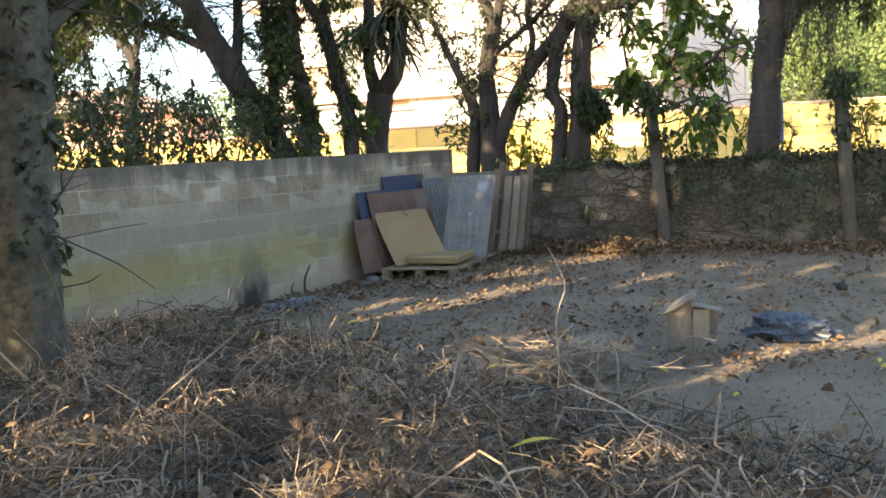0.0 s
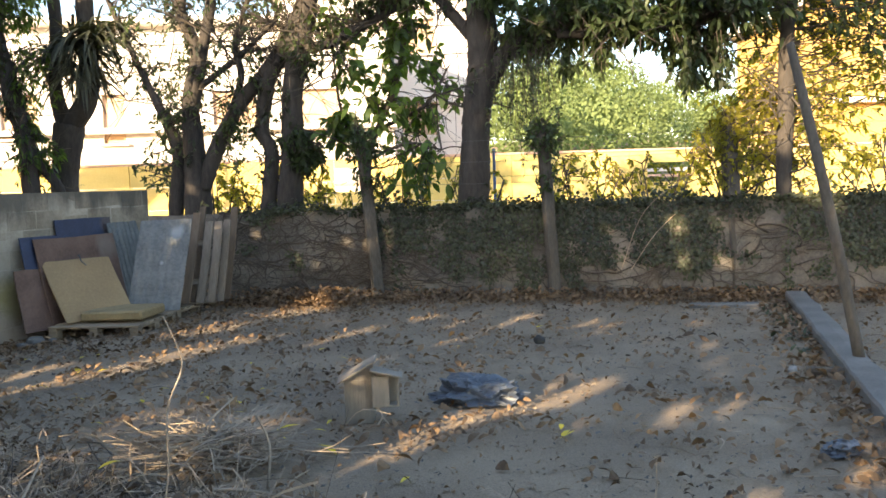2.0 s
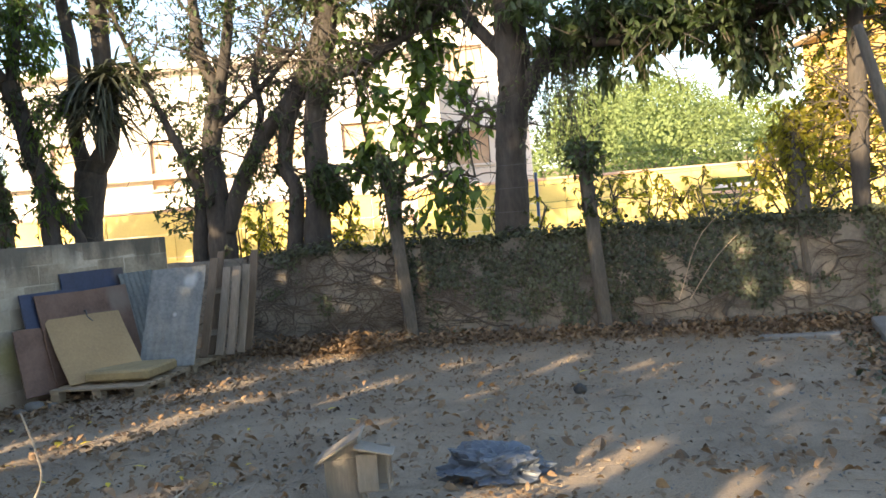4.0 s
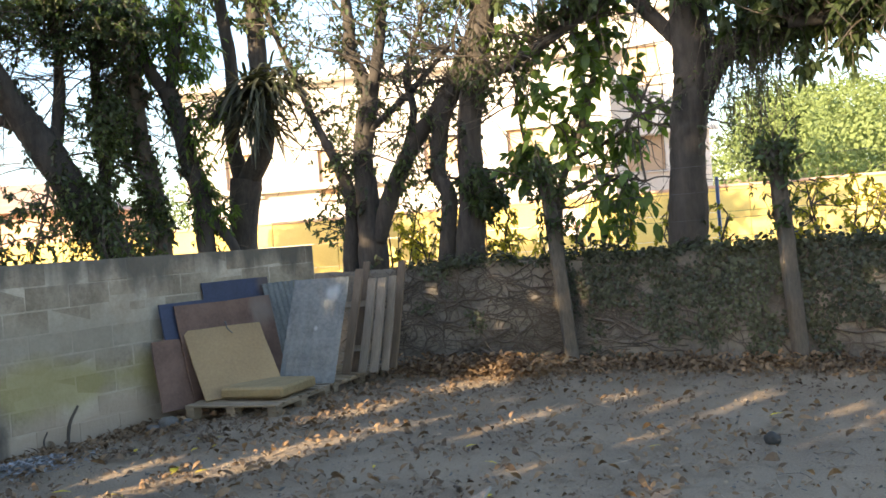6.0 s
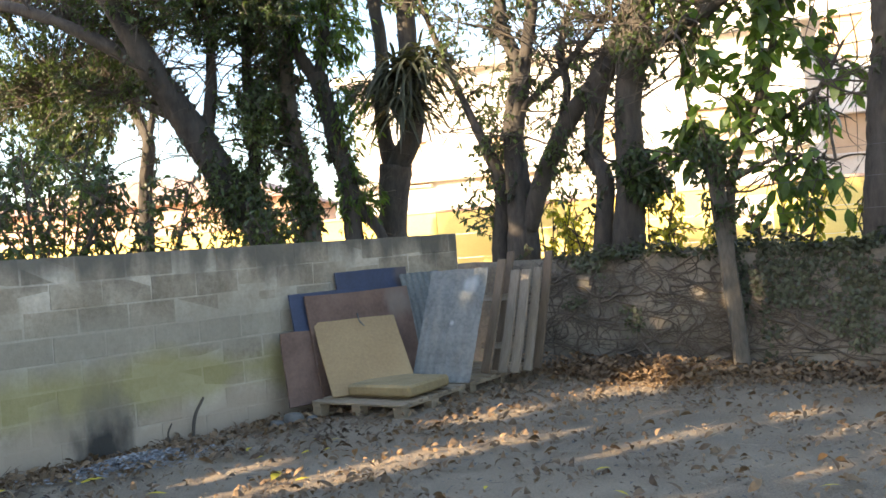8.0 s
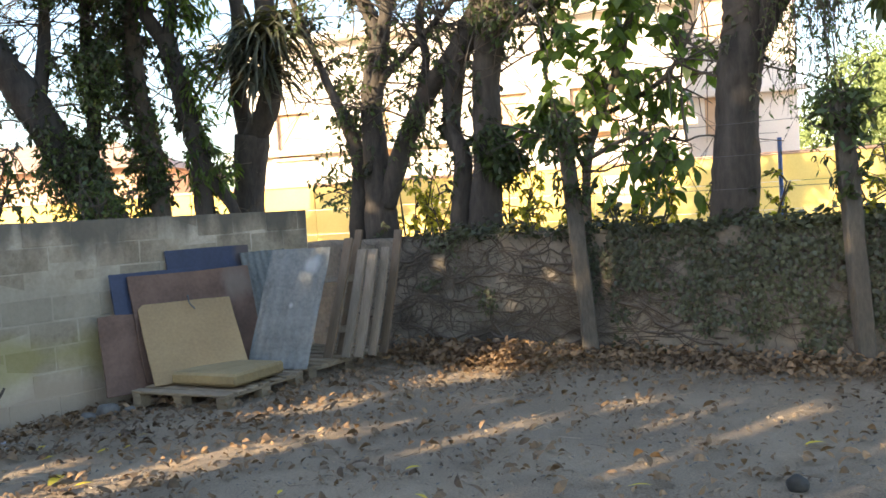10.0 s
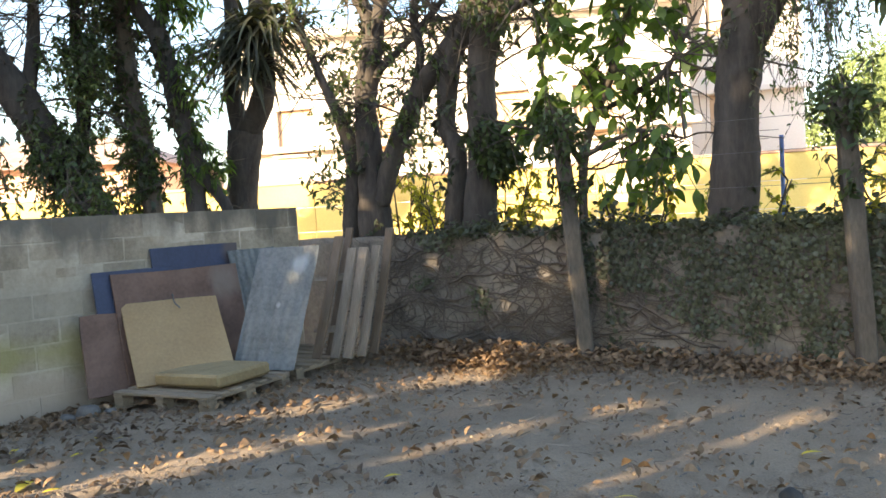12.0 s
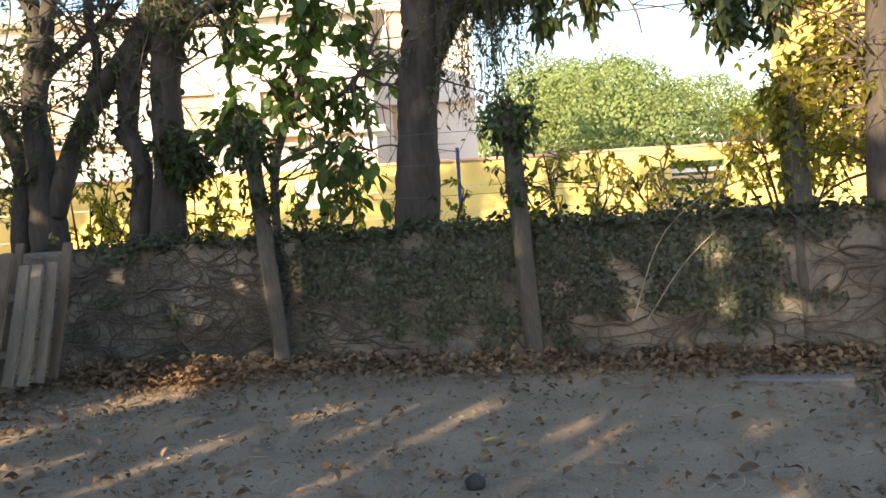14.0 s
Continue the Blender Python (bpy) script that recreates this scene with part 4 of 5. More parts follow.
def shrubs():
    """Undergrowth behind the two walls."""
    spots = [(by_wall(-3.2, -1.3), 0.9, 1.9, 105, LEAF), (by_wall(-2.0, -1.9), 0.95, 2.2, 140, LEAF), (by_wall(-4.6, -1.0), 0.9, 1.7, 95, LEAF), (by_wall(-0.9, -2.0), 0.75, 2.1, 100, LEAF), (by_wall(-2.6, -3.0), 1.0, 2.4, 100, LEAF), (by_wall(-1.4, -3.2), 0.8, 2.6, 95, LEAF),
             (by_wall(0.4, -1.6), 0.45, 1.7, 70, LEAF), (Vector(in_row(1.5, 0, 0.5)), 0.5, 1.35, 70, SUNLIT_LEAF), (Vector(in_row(2.5, 0, 0.5)), 0.4, 1.25, 40, SUNLIT_LEAF),
             (Vector(in_row(5.45, 0, 0.6)), 0.65, 1.55, 75, SUNLIT_LEAF), (Vector(in_row(6.3, 0, 1.2)), 0.6, 1.5, 65, SUNLIT_LEAF), (Vector(in_row(7.2, 0, 2.2)), 0.8, 2.0, 120, SUNLIT_LEAF), (Vector(in_row(8.8, 0, 0.8)), 0.8, 1.7, 80, SUNLIT_LEAF), (Vector(in_row(10.2, 0, 0.8)), 0.9, 1.8, 80, SUNLIT_LEAF),
             (Vector(in_row(0.8, 0, 0.6)), 0.5, 1.6, 60, SUNLIT_LEAF), (Vector(in_row(2.0, 0, 0.5)), 0.5, 1.6, 55, SUNLIT_LEAF), (Vector(in_row(3.3, 0, 0.6)), 0.5, 1.5, 45, SUNLIT_LEAF), (Vector(in_row(4.2, 0, 0.7)), 0.5, 1.4, 35, SUNLIT_LEAF)]
    for k, (p, r, h, n, mat) in enumerate(spots):
        root = thing("shrub", Matrix.Identity(4), "leafy shrub growing behind the wall" if mat is LEAF else "sunlit yellow-green shrub behind the low wall", "shrub", "shrubs behind the walls")
        stems = []
        for i in range(6):
            a = i * 1.05 + k
            stems.append(([(p.x, p.y, -0.05), (p.x + 0.3 * r * math.cos(a), p.y + 0.3 * r * math.sin(a), h * 0.5), (p.x + r * 0.8 * math.cos(a), p.y + r * 0.8 * math.sin(a), h * random.uniform(0.8, 1.15))], [0.025, 0.018, 0.006]))
        for s in stems:
            g = Geo()
            g.tube(*s, 6, 5, 0.05)
            solid("stem", g, TWIG, root)
        tw, lf = foliage(stems, [((p.x, p.y, h * 0.85), (r, r, h * 0.35), 1)], n, 0.075, per=16, reach=0.5, wide=0.5, seed=70 + k)
        tagged(solid("twigwork", tw, TWIG, root), kind="stuff")
        tagged(solid("foliage", lf, mat, root), kind="stuff")


# ---- things by the block wall ----
def frame_of(bl, br, tl):
    """A pose with its x along the lower edge, z up the sheet, y into it; width and height."""
    bl, br, tl = Vector(bl), Vector(br), Vector(tl)
    x = (br - bl).normalized()
    z = (tl - bl) - x * (tl - bl).dot(x)
    h = z.length
    z.normalize()
    y = z.cross(x)
    m = Matrix((x, y, z)).transposed().to_4x4()
    m.translation = bl
    return m, (br - bl).length, h


def sheet(name, label, category, bl, br, tl, thick, mat, skew=0.0, worn=0.006):
    """A board standing on its lower edge; skew: how far its top runs sideways."""
    m, w, h = frame_of(bl, br, tl)
    bm = block((w, thick, h), (w / 2, thick / 2, h / 2), bevel=0.003)
    bmesh.ops.subdivide_edges(bm, edges=bm.edges[:], cuts=3, use_grid_fill=True)
    for v in bm.verts:
        k = v.co.z / h
        v.co.x += skew * k + worn * noise.noise((v.co.x * 9, v.co.z * 9, w))
        v.co.z += worn * noise.noise((v.co.x * 8, v.co.z * 7, h * 3))
        v.co.y += 0.01 * math.sin(k * 3) + worn * noise.noise((v.co.x * 3, v.co.z * 3, 5))
    ob = part(name, bm, mat)
    ob.matrix_world = m
    return tagged(ob, label, category)


def pallet(m, w, d, label):
    root = thing("pallet", m, label, "pallet", "pallets by the block wall")
    for i in range(7):
        y = 0.05 + i * (d - 0.1) / 6
        part("deck_board", block((w, 0.095, 0.02), (w / 2, y, 0.125), bevel=0.003, jitter=0.003), PALLET_WOOD, root)
    for x in (0.05, w / 2, w - 0.05):
        part("bearer_board", block((0.09, d, 0.02), (x, d / 2, 0.104), bevel=0.003, jitter=0.002), PALLET_WOOD, root)
        part("bottom_board", block((0.09, d, 0.018), (x, d / 2, 0.009), bevel=0.003, jitter=0.002), PALLET_WOOD, root)
        for y in (0.06, d / 2, d - 0.06):
            part("block", block((0.09, 0.11, 0.075), (x, y, 0.056), bevel=0.004, jitter=0.003), PALLET_WOOD, root)
    return root


def corrugated(name, label, bl, br, tl, mat, waves=8, depth=0.012, skew=0.0, bent=0.0):
    m, w, h = frame_of(bl, br, tl)
    g, n, k = Geo(), waves * 8 + 1, 14
    v = []
    for side in (0, 1):
        for j in range(k):
            for i in range(n):
                x, z = w * i / (n - 1), h * j / (k - 1)
                v.append((x + skew * z / h + 0.006 * noise.noise((x * 5, z * 5, 1)), depth * math.sin(i / 8 * 2 * math.pi) + bent * math.sin(z / h * 3.1) + 0.0016 * side + 0.006 * noise.noise((x * 3, z * 3, 4)), z + 0.008 * noise.noise((x * 9, z * 2, 8))))
    i = (np.arange(k - 1)[:, None] * n + np.arange(n - 1)[None]).ravel()
    q = np.concatenate([np.stack([i, i + 1, i + n + 1], 1), np.stack([i, i + n + 1, i + n], 1)])
    g.add(v, np.concatenate([q, q[:, ::-1] + n * k]))
    ob = solid(name, g, mat, smooth=True)
    ob.matrix_world = m
    return tagged(ob, label, "metal sheet")


def stack_by_wall():
    a1 = math.degrees(math.atan2(-0.35, 0.88))
    pallet(Matrix.Translation((-0.76, 10.37, -0.02)) @ pose(0, 0, 0, 0, 0, a1), 0.96, 1.0, "weathered wooden pallet lying under leaning boards")
    pallet(Matrix.Translation((-0.33, 11.46, -0.03)) @ pose(0, 0, 0, 0, 0, a1 - 2), 0.92, 1.22, "weathered wooden pallet under metal sheets and planks")
    sheet("blue_board", "faded blue panel leaning against the block wall", "panel", by_wall(0.0, 0.22, 0.12), by_wall(0.9, 0.22, 0.12), by_wall(0.0, 0.04, 1.19), 0.02, BLUE_PANEL)
    sheet("blue_board", "blue panel half hidden behind a brown board", "panel", by_wall(-0.58, 0.28, 0.1), by_wall(0.3, 0.28, 0.1), by_wall(-0.58, 0.1, 1.03), 0.02, BLUE_PANEL)
    sheet("brown_board", "dark brown fibre board leaning on the stack", "board", by_wall(-0.46, 0.36, 0.12), by_wall(0.78, 0.36, 0.12), by_wall(-0.49, 0.15, 1.0), 0.018, BROWN_BOARD, 0.02, worn=0.012)
    sheet("brown_board", "small dark brown board with a broken lower edge", "board", by_wall(-0.78, 0.30, 0.06), by_wall(-0.25, 0.38, 0.06), by_wall(-0.77, 0.14, 0.7), 0.018, BROWN_BOARD, 0.03, worn=0.012)
    sheet("yellow_board", "yellow-brown board leaning on the pallet, slightly bent", "board", (-0.57, 10.40, 0.135), (0.07, 10.88, 0.135), (-0.78, 10.80, 0.76), 0.018, YELLOW_BOARD, -0.0)
    hook = Geo()
    hook.tube([(-0.50, 11.02, 0.79), (-0.48, 10.99, 0.80), (-0.46, 10.96, 0.74), (-0.41, 10.95, 0.69)], [0.006] * 4, 6, 6)
    tagged(solid("wire_hook", hook, WIRE), "dark bent wire hooked over the yellow board", "wire")
    slab = part("foam_slab", block((0.66, 0.62, 0.1), (0.33, 0.31, 0.05), bevel=0.02), FOAM)
    bmv = slab.data
    for v in bmv.vertices:
        v.co.z += 0.015 * noise.noise(v.co * 5)
    slab.matrix_world = Matrix.Translation((-0.45, 10.43, 0.137)) @ pose(0, 0, 0, 0, 0, a1)
    tagged(slab, "thick yellow foam slab lying on the pallet", "foam")
    corrugated("metal_sheet", "dull galvanised sheet with pale scuffs leaning on the wall", (-0.03, 11.05, 0.13), (0.54, 10.91, 0.13), (0.06, 11.45, 1.14), GALV, 7, 0.003, 0.1)
    corrugated("metal_sheet", "dull galvanised sheet behind another one", by_wall(0.75, 0.35, 0.13), by_wall(1.3, 0.35, 0.13), by_wall(0.86, 0.1, 1.12), GALV, 7, 0.006)
    for (x, y, tx, ty, tz, w, mat, lab) in ((0.60, 11.42, 0.72, 11.8, 1.2, 0.1, PLANK_BROWN, "brown wooden plank standing on a pallet"), (0.77, 11.40, 0.86, 11.72, 1.09, 0.1, OLD_WOOD, "pale grey wooden plank standing on a pallet"),
                                            (0.89, 11.37, 0.96, 11.68, 1.09, 0.1, OLD_WOOD, "grey wooden plank standing on a pallet"), (1.0, 11.45, 1.07, 11.75, 1.1, 0.09, OLD_WOOD, "grey wooden plank standing on a pallet"),
                                            (0.68, 11.58, 0.8, 11.95, 1.27, 0.08, PLANK_BROWN, "brown wooden plank standing on a pallet"), (1.08, 11.6, 1.15, 11.95, 1.25, 0.09, PLANK_BROWN, "brown wooden plank standing on a pallet")):
        d = ALONG * (w / 2)
        o = sheet("plank", lab, "plank", Vector((x, y, 0.135)) - d, Vector((x, y, 0.135)) + d, Vector((tx, ty, tz)) - d, 0.025, mat, worn=0.004)
        tagged(o, group="planks standing by the wall corner")
    for z in (0.35, 0.8):
        t = z * 0.33
        sheet("batten", "thin wooden batten across the standing planks", "batten", (0.56, 11.44 + t, z), (0.9, 11.4 + t, z), (0.57, 11.46 + t, z + 0.06), 0.02, OLD_WOOD)


def ash_heap():
    rng, g = np.random.RandomState(4), Geo()
    for i in range(1500):
        u, v = rng.normal() * 0.27, rng.normal() * 0.19
        p = by_wall(-2.36 + u * 0.9, 0.7 + v)
        s = rng.uniform(0.006, 0.022)
        q = rng.normal(size=(4, 3)) * s
        z = ground_z(p.x, p.y) + 0.02 + 0.06 * math.exp(-(u / 0.4) ** 2 - (v / 0.16) ** 2) * rng.uniform(0, 1)
        q[:, 2] = np.abs(q[:, 2]) * 0.6
        g.add(q + (p.x, p.y, z), [(0, 1, 2), (0, 2, 3), (0, 3, 1), (1, 3, 2)])
    tagged(solid("ash_heap", g, ASH), "heap of grey ash and charred bits by the wall", "ash", kind="stuff")
    for (u, v, du, h, r) in ((-1.62, 0.12, 0.14, 0.34, 0.014), (-1.82, 0.15, 0.03, 0.18, 0.008)):
        a, b = by_wall(u, v), by_wall(u + du, v - 0.03)
        g = Geo()
        z = ground_z(a.x, a.y)
        g.tube([(a.x, a.y, z - 0.03), ((a.x + b.x) / 2 - 0.03, (a.y + b.y) / 2, z + h * 0.55), (b.x, b.y, z + h)], [r, r, r * 0.7], 7, 6, 0.1)
        tagged(solid("stick", g, TWIG), "dark stick standing in the soil by the wall", "stick", "sticks by the wall")
    for (x, y, s) in ((-0.85, 10.15, 0.09), (-0.95, 10.02, 0.06), (-0.7, 10.2, 0.05)):
        stone("stone", "grey stone lying by the pallet", x, y, s)


def stone(name, label, x, y, s, mat=None, flat=0.7):
    bm = bmesh.new()
    bmesh.ops.create_icosphere(bm, subdivisions=3, radius=s)
    for v in bm.verts:
        v.co *= 1 + 0.25 * noise.noise(v.co / s + Vector((x, y, 0)))
        v.co.z *= flat
    ob = part(name, bm, mat or STONE, smooth=True)
    ob.location = (x, y, ground_z(x, y) + s * flat * 0.75)
    return tagged(ob, label, "stone")


# ---- things in the yard ----
def little_house():
    """A bird house: a deep body under the left roof slope, and a raised porch box under the right one."""
    root = thing("bird_house", pose(1.65, 5.87, 0.0, 0, 0, -14) @ Matrix.Scale(0.94, 4), "small weathered wooden bird house standing on the soil", "bird house")
    part("body", block((0.19, 0.17, 0.29), (-0.055, 0.05, 0.145), bevel=0.004), BOX_WOOD, root)
    bm = bmesh.new()
    for y in (-0.034, 0.134):
        for x, z in ((-0.149, 0.289), (0.039, 0.289), (0.039, 0.392)):
            bm.verts.new((x, y, z))
    bm.verts.ensure_lookup_table()
    q = bm.verts
    for f in ((0, 1, 2), (5, 4, 3), (0, 3, 4, 1), (1, 4, 5, 2), (2, 5, 3, 0)):
        bm.faces.new([q[k] for k in f])
    part("gable", bm, BOX_WOOD, root)
    part("roof_board", block((0.285, 0.25, 0.013), (-0.068, 0.04, 0.346), (0, -29, 0), bevel=0.002), BOX_WOOD, root)
    part("porch_back", block((0.17, 0.012, 0.24), (0.12, 0.03, 0.22), bevel=0.002), BOX_WOOD, root)
    part("porch_front", block((0.11, 0.012, 0.2), (0.085, -0.085, 0.22), bevel=0.002), BOX_WOOD, root)
    part("porch_floor", block((0.165, 0.11, 0.012), (0.118, -0.028, 0.122), bevel=0.002), BOX_WOOD, root)
    part("porch_post", block((0.014, 0.014, 0.19), (0.195, -0.08, 0.22), bevel=0.002), BOX_WOOD, root)
    part("porch_roof", block((0.21, 0.17, 0.012), (0.125, -0.03, 0.334), (0, 14, 0), bevel=0.002), BOX_WOOD, root)
    g = Geo()
    g.tube([(0.06, -0.06, 0.12), (0.09, -0.1, 0.06), (0.05, -0.14, 0.006)], [0.006, 0.006, 0.005], 6, 5)
    g.tube([(0.09, -0.1, 0.06), (0.14, -0.12, 0.008)], [0.006, 0.004], 6, 5)
    solid("twig_perch", g, STICK, root)


def plastic_bag():
    bm = bmesh.new()
    bmesh.ops.create_icosphere(bm, subdivisions=5, radius=1)
    for v in bm.verts:
        p = v.co.copy()
        r = 1.05 - 0.5 * abs(noise.noise(p * 1.4 + Vector((3, 1, 2)))) - 0.38 * abs(noise.noise(p * 2.9)) - 0.16 * abs(noise.noise(p * 5.5))
        v.co = Vector((p.x * r * 0.36, p.y * r * 0.27, max(p.z, -0.25) * r * 0.17))
    ob = part("plastic_bag", bm, BAG, smooth=False)
    ob.matrix_world = pose(2.43, 6.1, 0.025, 0, 0, -32)
    tagged(ob, "crumpled black plastic bag lying on the soil", "plastic bag")


def kerb():
    a, b = Vector((7.12, 9.02, 0)), Vector((3.28, 3.02, 0))
    d = (b - a)
    n = 70
    g = Geo()
    side = Vector((-d.y, d.x, 0)).normalized()
    prof = [(0, -0.1), (0, 0.085), (0.014, 0.1), (0.12, 0.105), (0.21, 0.1), (0.235, 0.08), (0.24, -0.1)]
    v = []
    for i in range(n):
        p = a + d * i / (n - 1)
        for s, z in prof:
            w = 0.02 * noise.noise((p.x * 2, p.y * 2, s * 5)) + 0.008 * noise.noise((p.x * 9, p.y * 9, z * 9))
            q = p + side * (s + w)
            v.append((q.x, q.y, z + (w * 0.4 if z > 0 else 0)))
    k = len(prof)
    i = (np.arange(n - 1)[:, None] * k + np.arange(k - 1)[None]).ravel()
    g.add(v, np.concatenate([np.stack([i, i + 1, i + k + 1], 1), np.stack([i, i + k + 1, i + k], 1), [(0, j + 1, j) for j in range(1, k - 1)]]))
    tagged(solid("kerb", g, DULL_CONCRETE, smooth=False), "low worn concrete kerb along the yard's edge", "kerb", kind="structure")
    ob = part("concrete_beam", block((0.74, 0.13, 0.08), (0, 0, 0.015), bevel=0.012, jitter=0.008), DULL_CONCRETE)
    ob.matrix_world = pose(6.22, 8.87, -0.005, 0, 0, -32)
    tagged(ob, "short concrete beam half buried in the soil", "beam")
    g = Geo()
    g.tube([(4.81, 5.84, 0.03), (4.92, 5.74, 0.034), (5.02, 5.63, 0.04)], [0.032, 0.03, 0.028], 9, 6, 0.08)
    tagged(solid("log", g, PALE_BARK), "short pale log lying by the kerb", "log")
    bm = bmesh.new()
    bmesh.ops.create_icosphere(bm, subdivisions=4, radius=1)
    for v in bm.verts:
        r = 1 - 0.5 * abs(noise.noise(v.co * 1.7)) - 0.35 * abs(noise.noise(v.co * 3.6))
        v.co = Vector((v.co.x * r * 0.17, v.co.y * r * 0.09, max(v.co.z, -0.2) * r * 0.06))
    ob = part("plastic_scrap", bm, BAG)
    ob.matrix_world = pose(3.78, 4.32, 0.012, 0, 0, 20)
    tagged(ob, "crumpled grey-blue plastic scrap lying by the kerb", "scrap")
    weeds = Geo()
    rw = np.random.RandomState(77)
    for t in (0.12, 0.2, 0.27, 0.33, 0.42, 0.5):
        p = np.array((7.66 - 4.46 * t - 0.12, 9.74 - 6.72 * t + 0.08, 0.0))
        k = 26
        weeds.leaves(p + rw.normal(size=(k, 3)) * (0.09, 0.09, 0.0) + (0, 0, 0.01), rw.normal(size=(k, 3)) * (1, 1, 0.3) + (0, 0, 0.5), rw.normal(size=(k, 3)) * 0.3 + (0, 0, 1), rw.uniform(0.05, 0.12, k), rw.uniform(0.02, 0.04, k))
    tagged(solid("weeds", weeds, IVY), "small dark green weeds along the kerb", "weeds", kind="stuff")
    stone("stone", "pale stone by the log", 4.76, 5.92, 0.045, CONCRETE)
    stone("dark_stone", "round dark stone lying on the soil", 3.6, 7.82, 0.047, CHAR, 0.9)


# ---- litter ----
def in_pile(x, y):
    """How deep inside the heap of dry stems a place is, 0 to 1."""
    edge = min((5.05 - y) * 0.55 + (0.75 - x) * 0.62 + 0.35 * noise.noise((x * 1.1, y * 1.1, 4)), (8.3 - y) * 0.8, 9)
    return max(0.0, min(1.0, edge / 0.9))


def heap_top(x, y):
    """How high the heap of dry stems stands at a place."""
    return 0.2 + 0.2 * noise.noise((x * 1.6, y * 1.6, 6)) + 0.07 * noise.noise((x * 4.5, y * 4.5, 2))


def stem_heap():
    rng, g, dull = np.random.RandomState(9), Geo(), Geo()
    n = 0
    while n < 15000:
        x, y = rng.uniform(-4.2, 2.4), rng.uniform(2.1, 8.2)
        k = in_pile(x, y)
        if k < rng.uniform(0, 0.6) or (y < 3.0 and x > 1.2):
            continue
        n += 1
        L, a = rng.uniform(0.07, 0.42) if rng.uniform() < 0.86 else rng.uniform(0.4, 0.8), rng.uniform(0, 2 * math.pi)
        z = ground_z(x, y) + 0.01 + heap_top(x, y) * k * rng.uniform(0, 1) ** 0.6
        lift = rng.normal() * 0.4 * L + (0.4 * L if rng.uniform() < 0.07 else 0)
        d = np.array((math.cos(a), math.sin(a), 0)) * L / 2
        p = np.array((x, y, z))
        w = rng.normal(size=(3, 3)) * L * 0.13
        q = [p - d - (0, 0, lift / 2), p - d * 0.5 + w[0], p + d * 0.05 + w[1], p + d * 0.55 + w[2], p + d + (0, 0, lift / 2)]
        for t in q:
            t[2] = max(t[2], 0.006)
        r = rng.uniform(0.0013, 0.0034) if rng.uniform() < 0.86 else rng.uniform(0.004, 0.008)
        (g if rng.uniform() < 0.75 else dull).tube(q, [r, r, r * 0.9, r * 0.8, r * 0.5], 3, 2, cap=False)
    tagged(solid("stem_heap", g, STRAW), "heap of tangled dry brown stems and twigs", "dry stems", kind="stuff")
    tagged(solid("stem_heap", dull, TWIG), "dark broken twigs tangled in the heap of stems", "dry stems", kind="stuff")
    dry, pts = Geo(), []
    while len(pts) < 3200:
        x, y = rng.uniform(-4, 2.2), rng.uniform(2.4, 8)
        k = in_pile(x, y)
        if k > 0.1:
            pts.append((x, y, ground_z(x, y) + 0.02 + heap_top(x, y) * k * rng.uniform(0.3, 1.05)))
    curled(dry, np.array(pts), rng.uniform(0.03, 0.1, len(pts)), rng)
    tagged(solid("heap_leaves", dry, DRY_LEAF), "dry brown leaves caught in the heap of stems", "fallen leaves", kind="stuff")
    # a lighter tuft at the heap's edge
    g = Geo()
    for i in range(420):
        a, r = rng.uniform(0, 6.28), abs(rng.normal()) * 0.28
        p = np.array((0.72 + r * math.cos(a), 5.35 + r * math.sin(a) * 0.8, rng.uniform(0.01, 0.16)))
        b, L = rng.uniform(0, 6.28), rng.uniform(0.15, 0.5)
        e = p + (L * math.cos(b), L * math.sin(b), rng.uniform(-0.05, 0.3) * L)
        e[2] = max(e[2], 0.01)
        rad = rng.uniform(0.002, 0.005)
        g.tube([p, (p + e) / 2 + rng.normal(size=3) * 0.03, e], [rad, rad, rad * 0.5], 3, 3, cap=False)
    tagged(solid("dry_tuft", g, STICK), "tuft of pale dry stems at the heap's edge", "dry stems", kind="stuff")
    for pts, r in (([(0.45, 4.0, 0.05), (0.52, 4.1, 0.36), (0.53, 4.18, 0.6), (0.59, 4.27, 0.74), (0.58, 4.31, 0.82), (0.53, 4.38, 0.94)], 0.0048),
                   ([(0.55, 5.2, 0.05), (0.7, 5.5, 0.2), (0.85, 5.8, 0.25)], 0.009), ([(0.2, 4.5, 0.12), (0.75, 4.55, 0.14), (1.25, 4.3, 0.05)], 0.012),
                   ([(0.95, 4.9, 0.0), (0.97, 4.95, 0.2), (0.92, 5.0, 0.34)], 0.008), ([(-1.6, 4.6, 0.2), (-1.4, 4.7, 0.35), (-1.2, 4.85, 0.5)], 0.007),
                   ([(-0.1, 3.9, 0.15), (0.0, 4.1, 0.32), (0.05, 4.4, 0.42)], 0.008)):
        g = Geo()
        g.tube(pts, np.linspace(r, r * 0.6, len(pts)), 7, 7, 0.06)
        tagged(solid("branch", g, STICK, smooth=True), "pale bare branch sticking out of the heap", "branch", "bare branches in the heap")


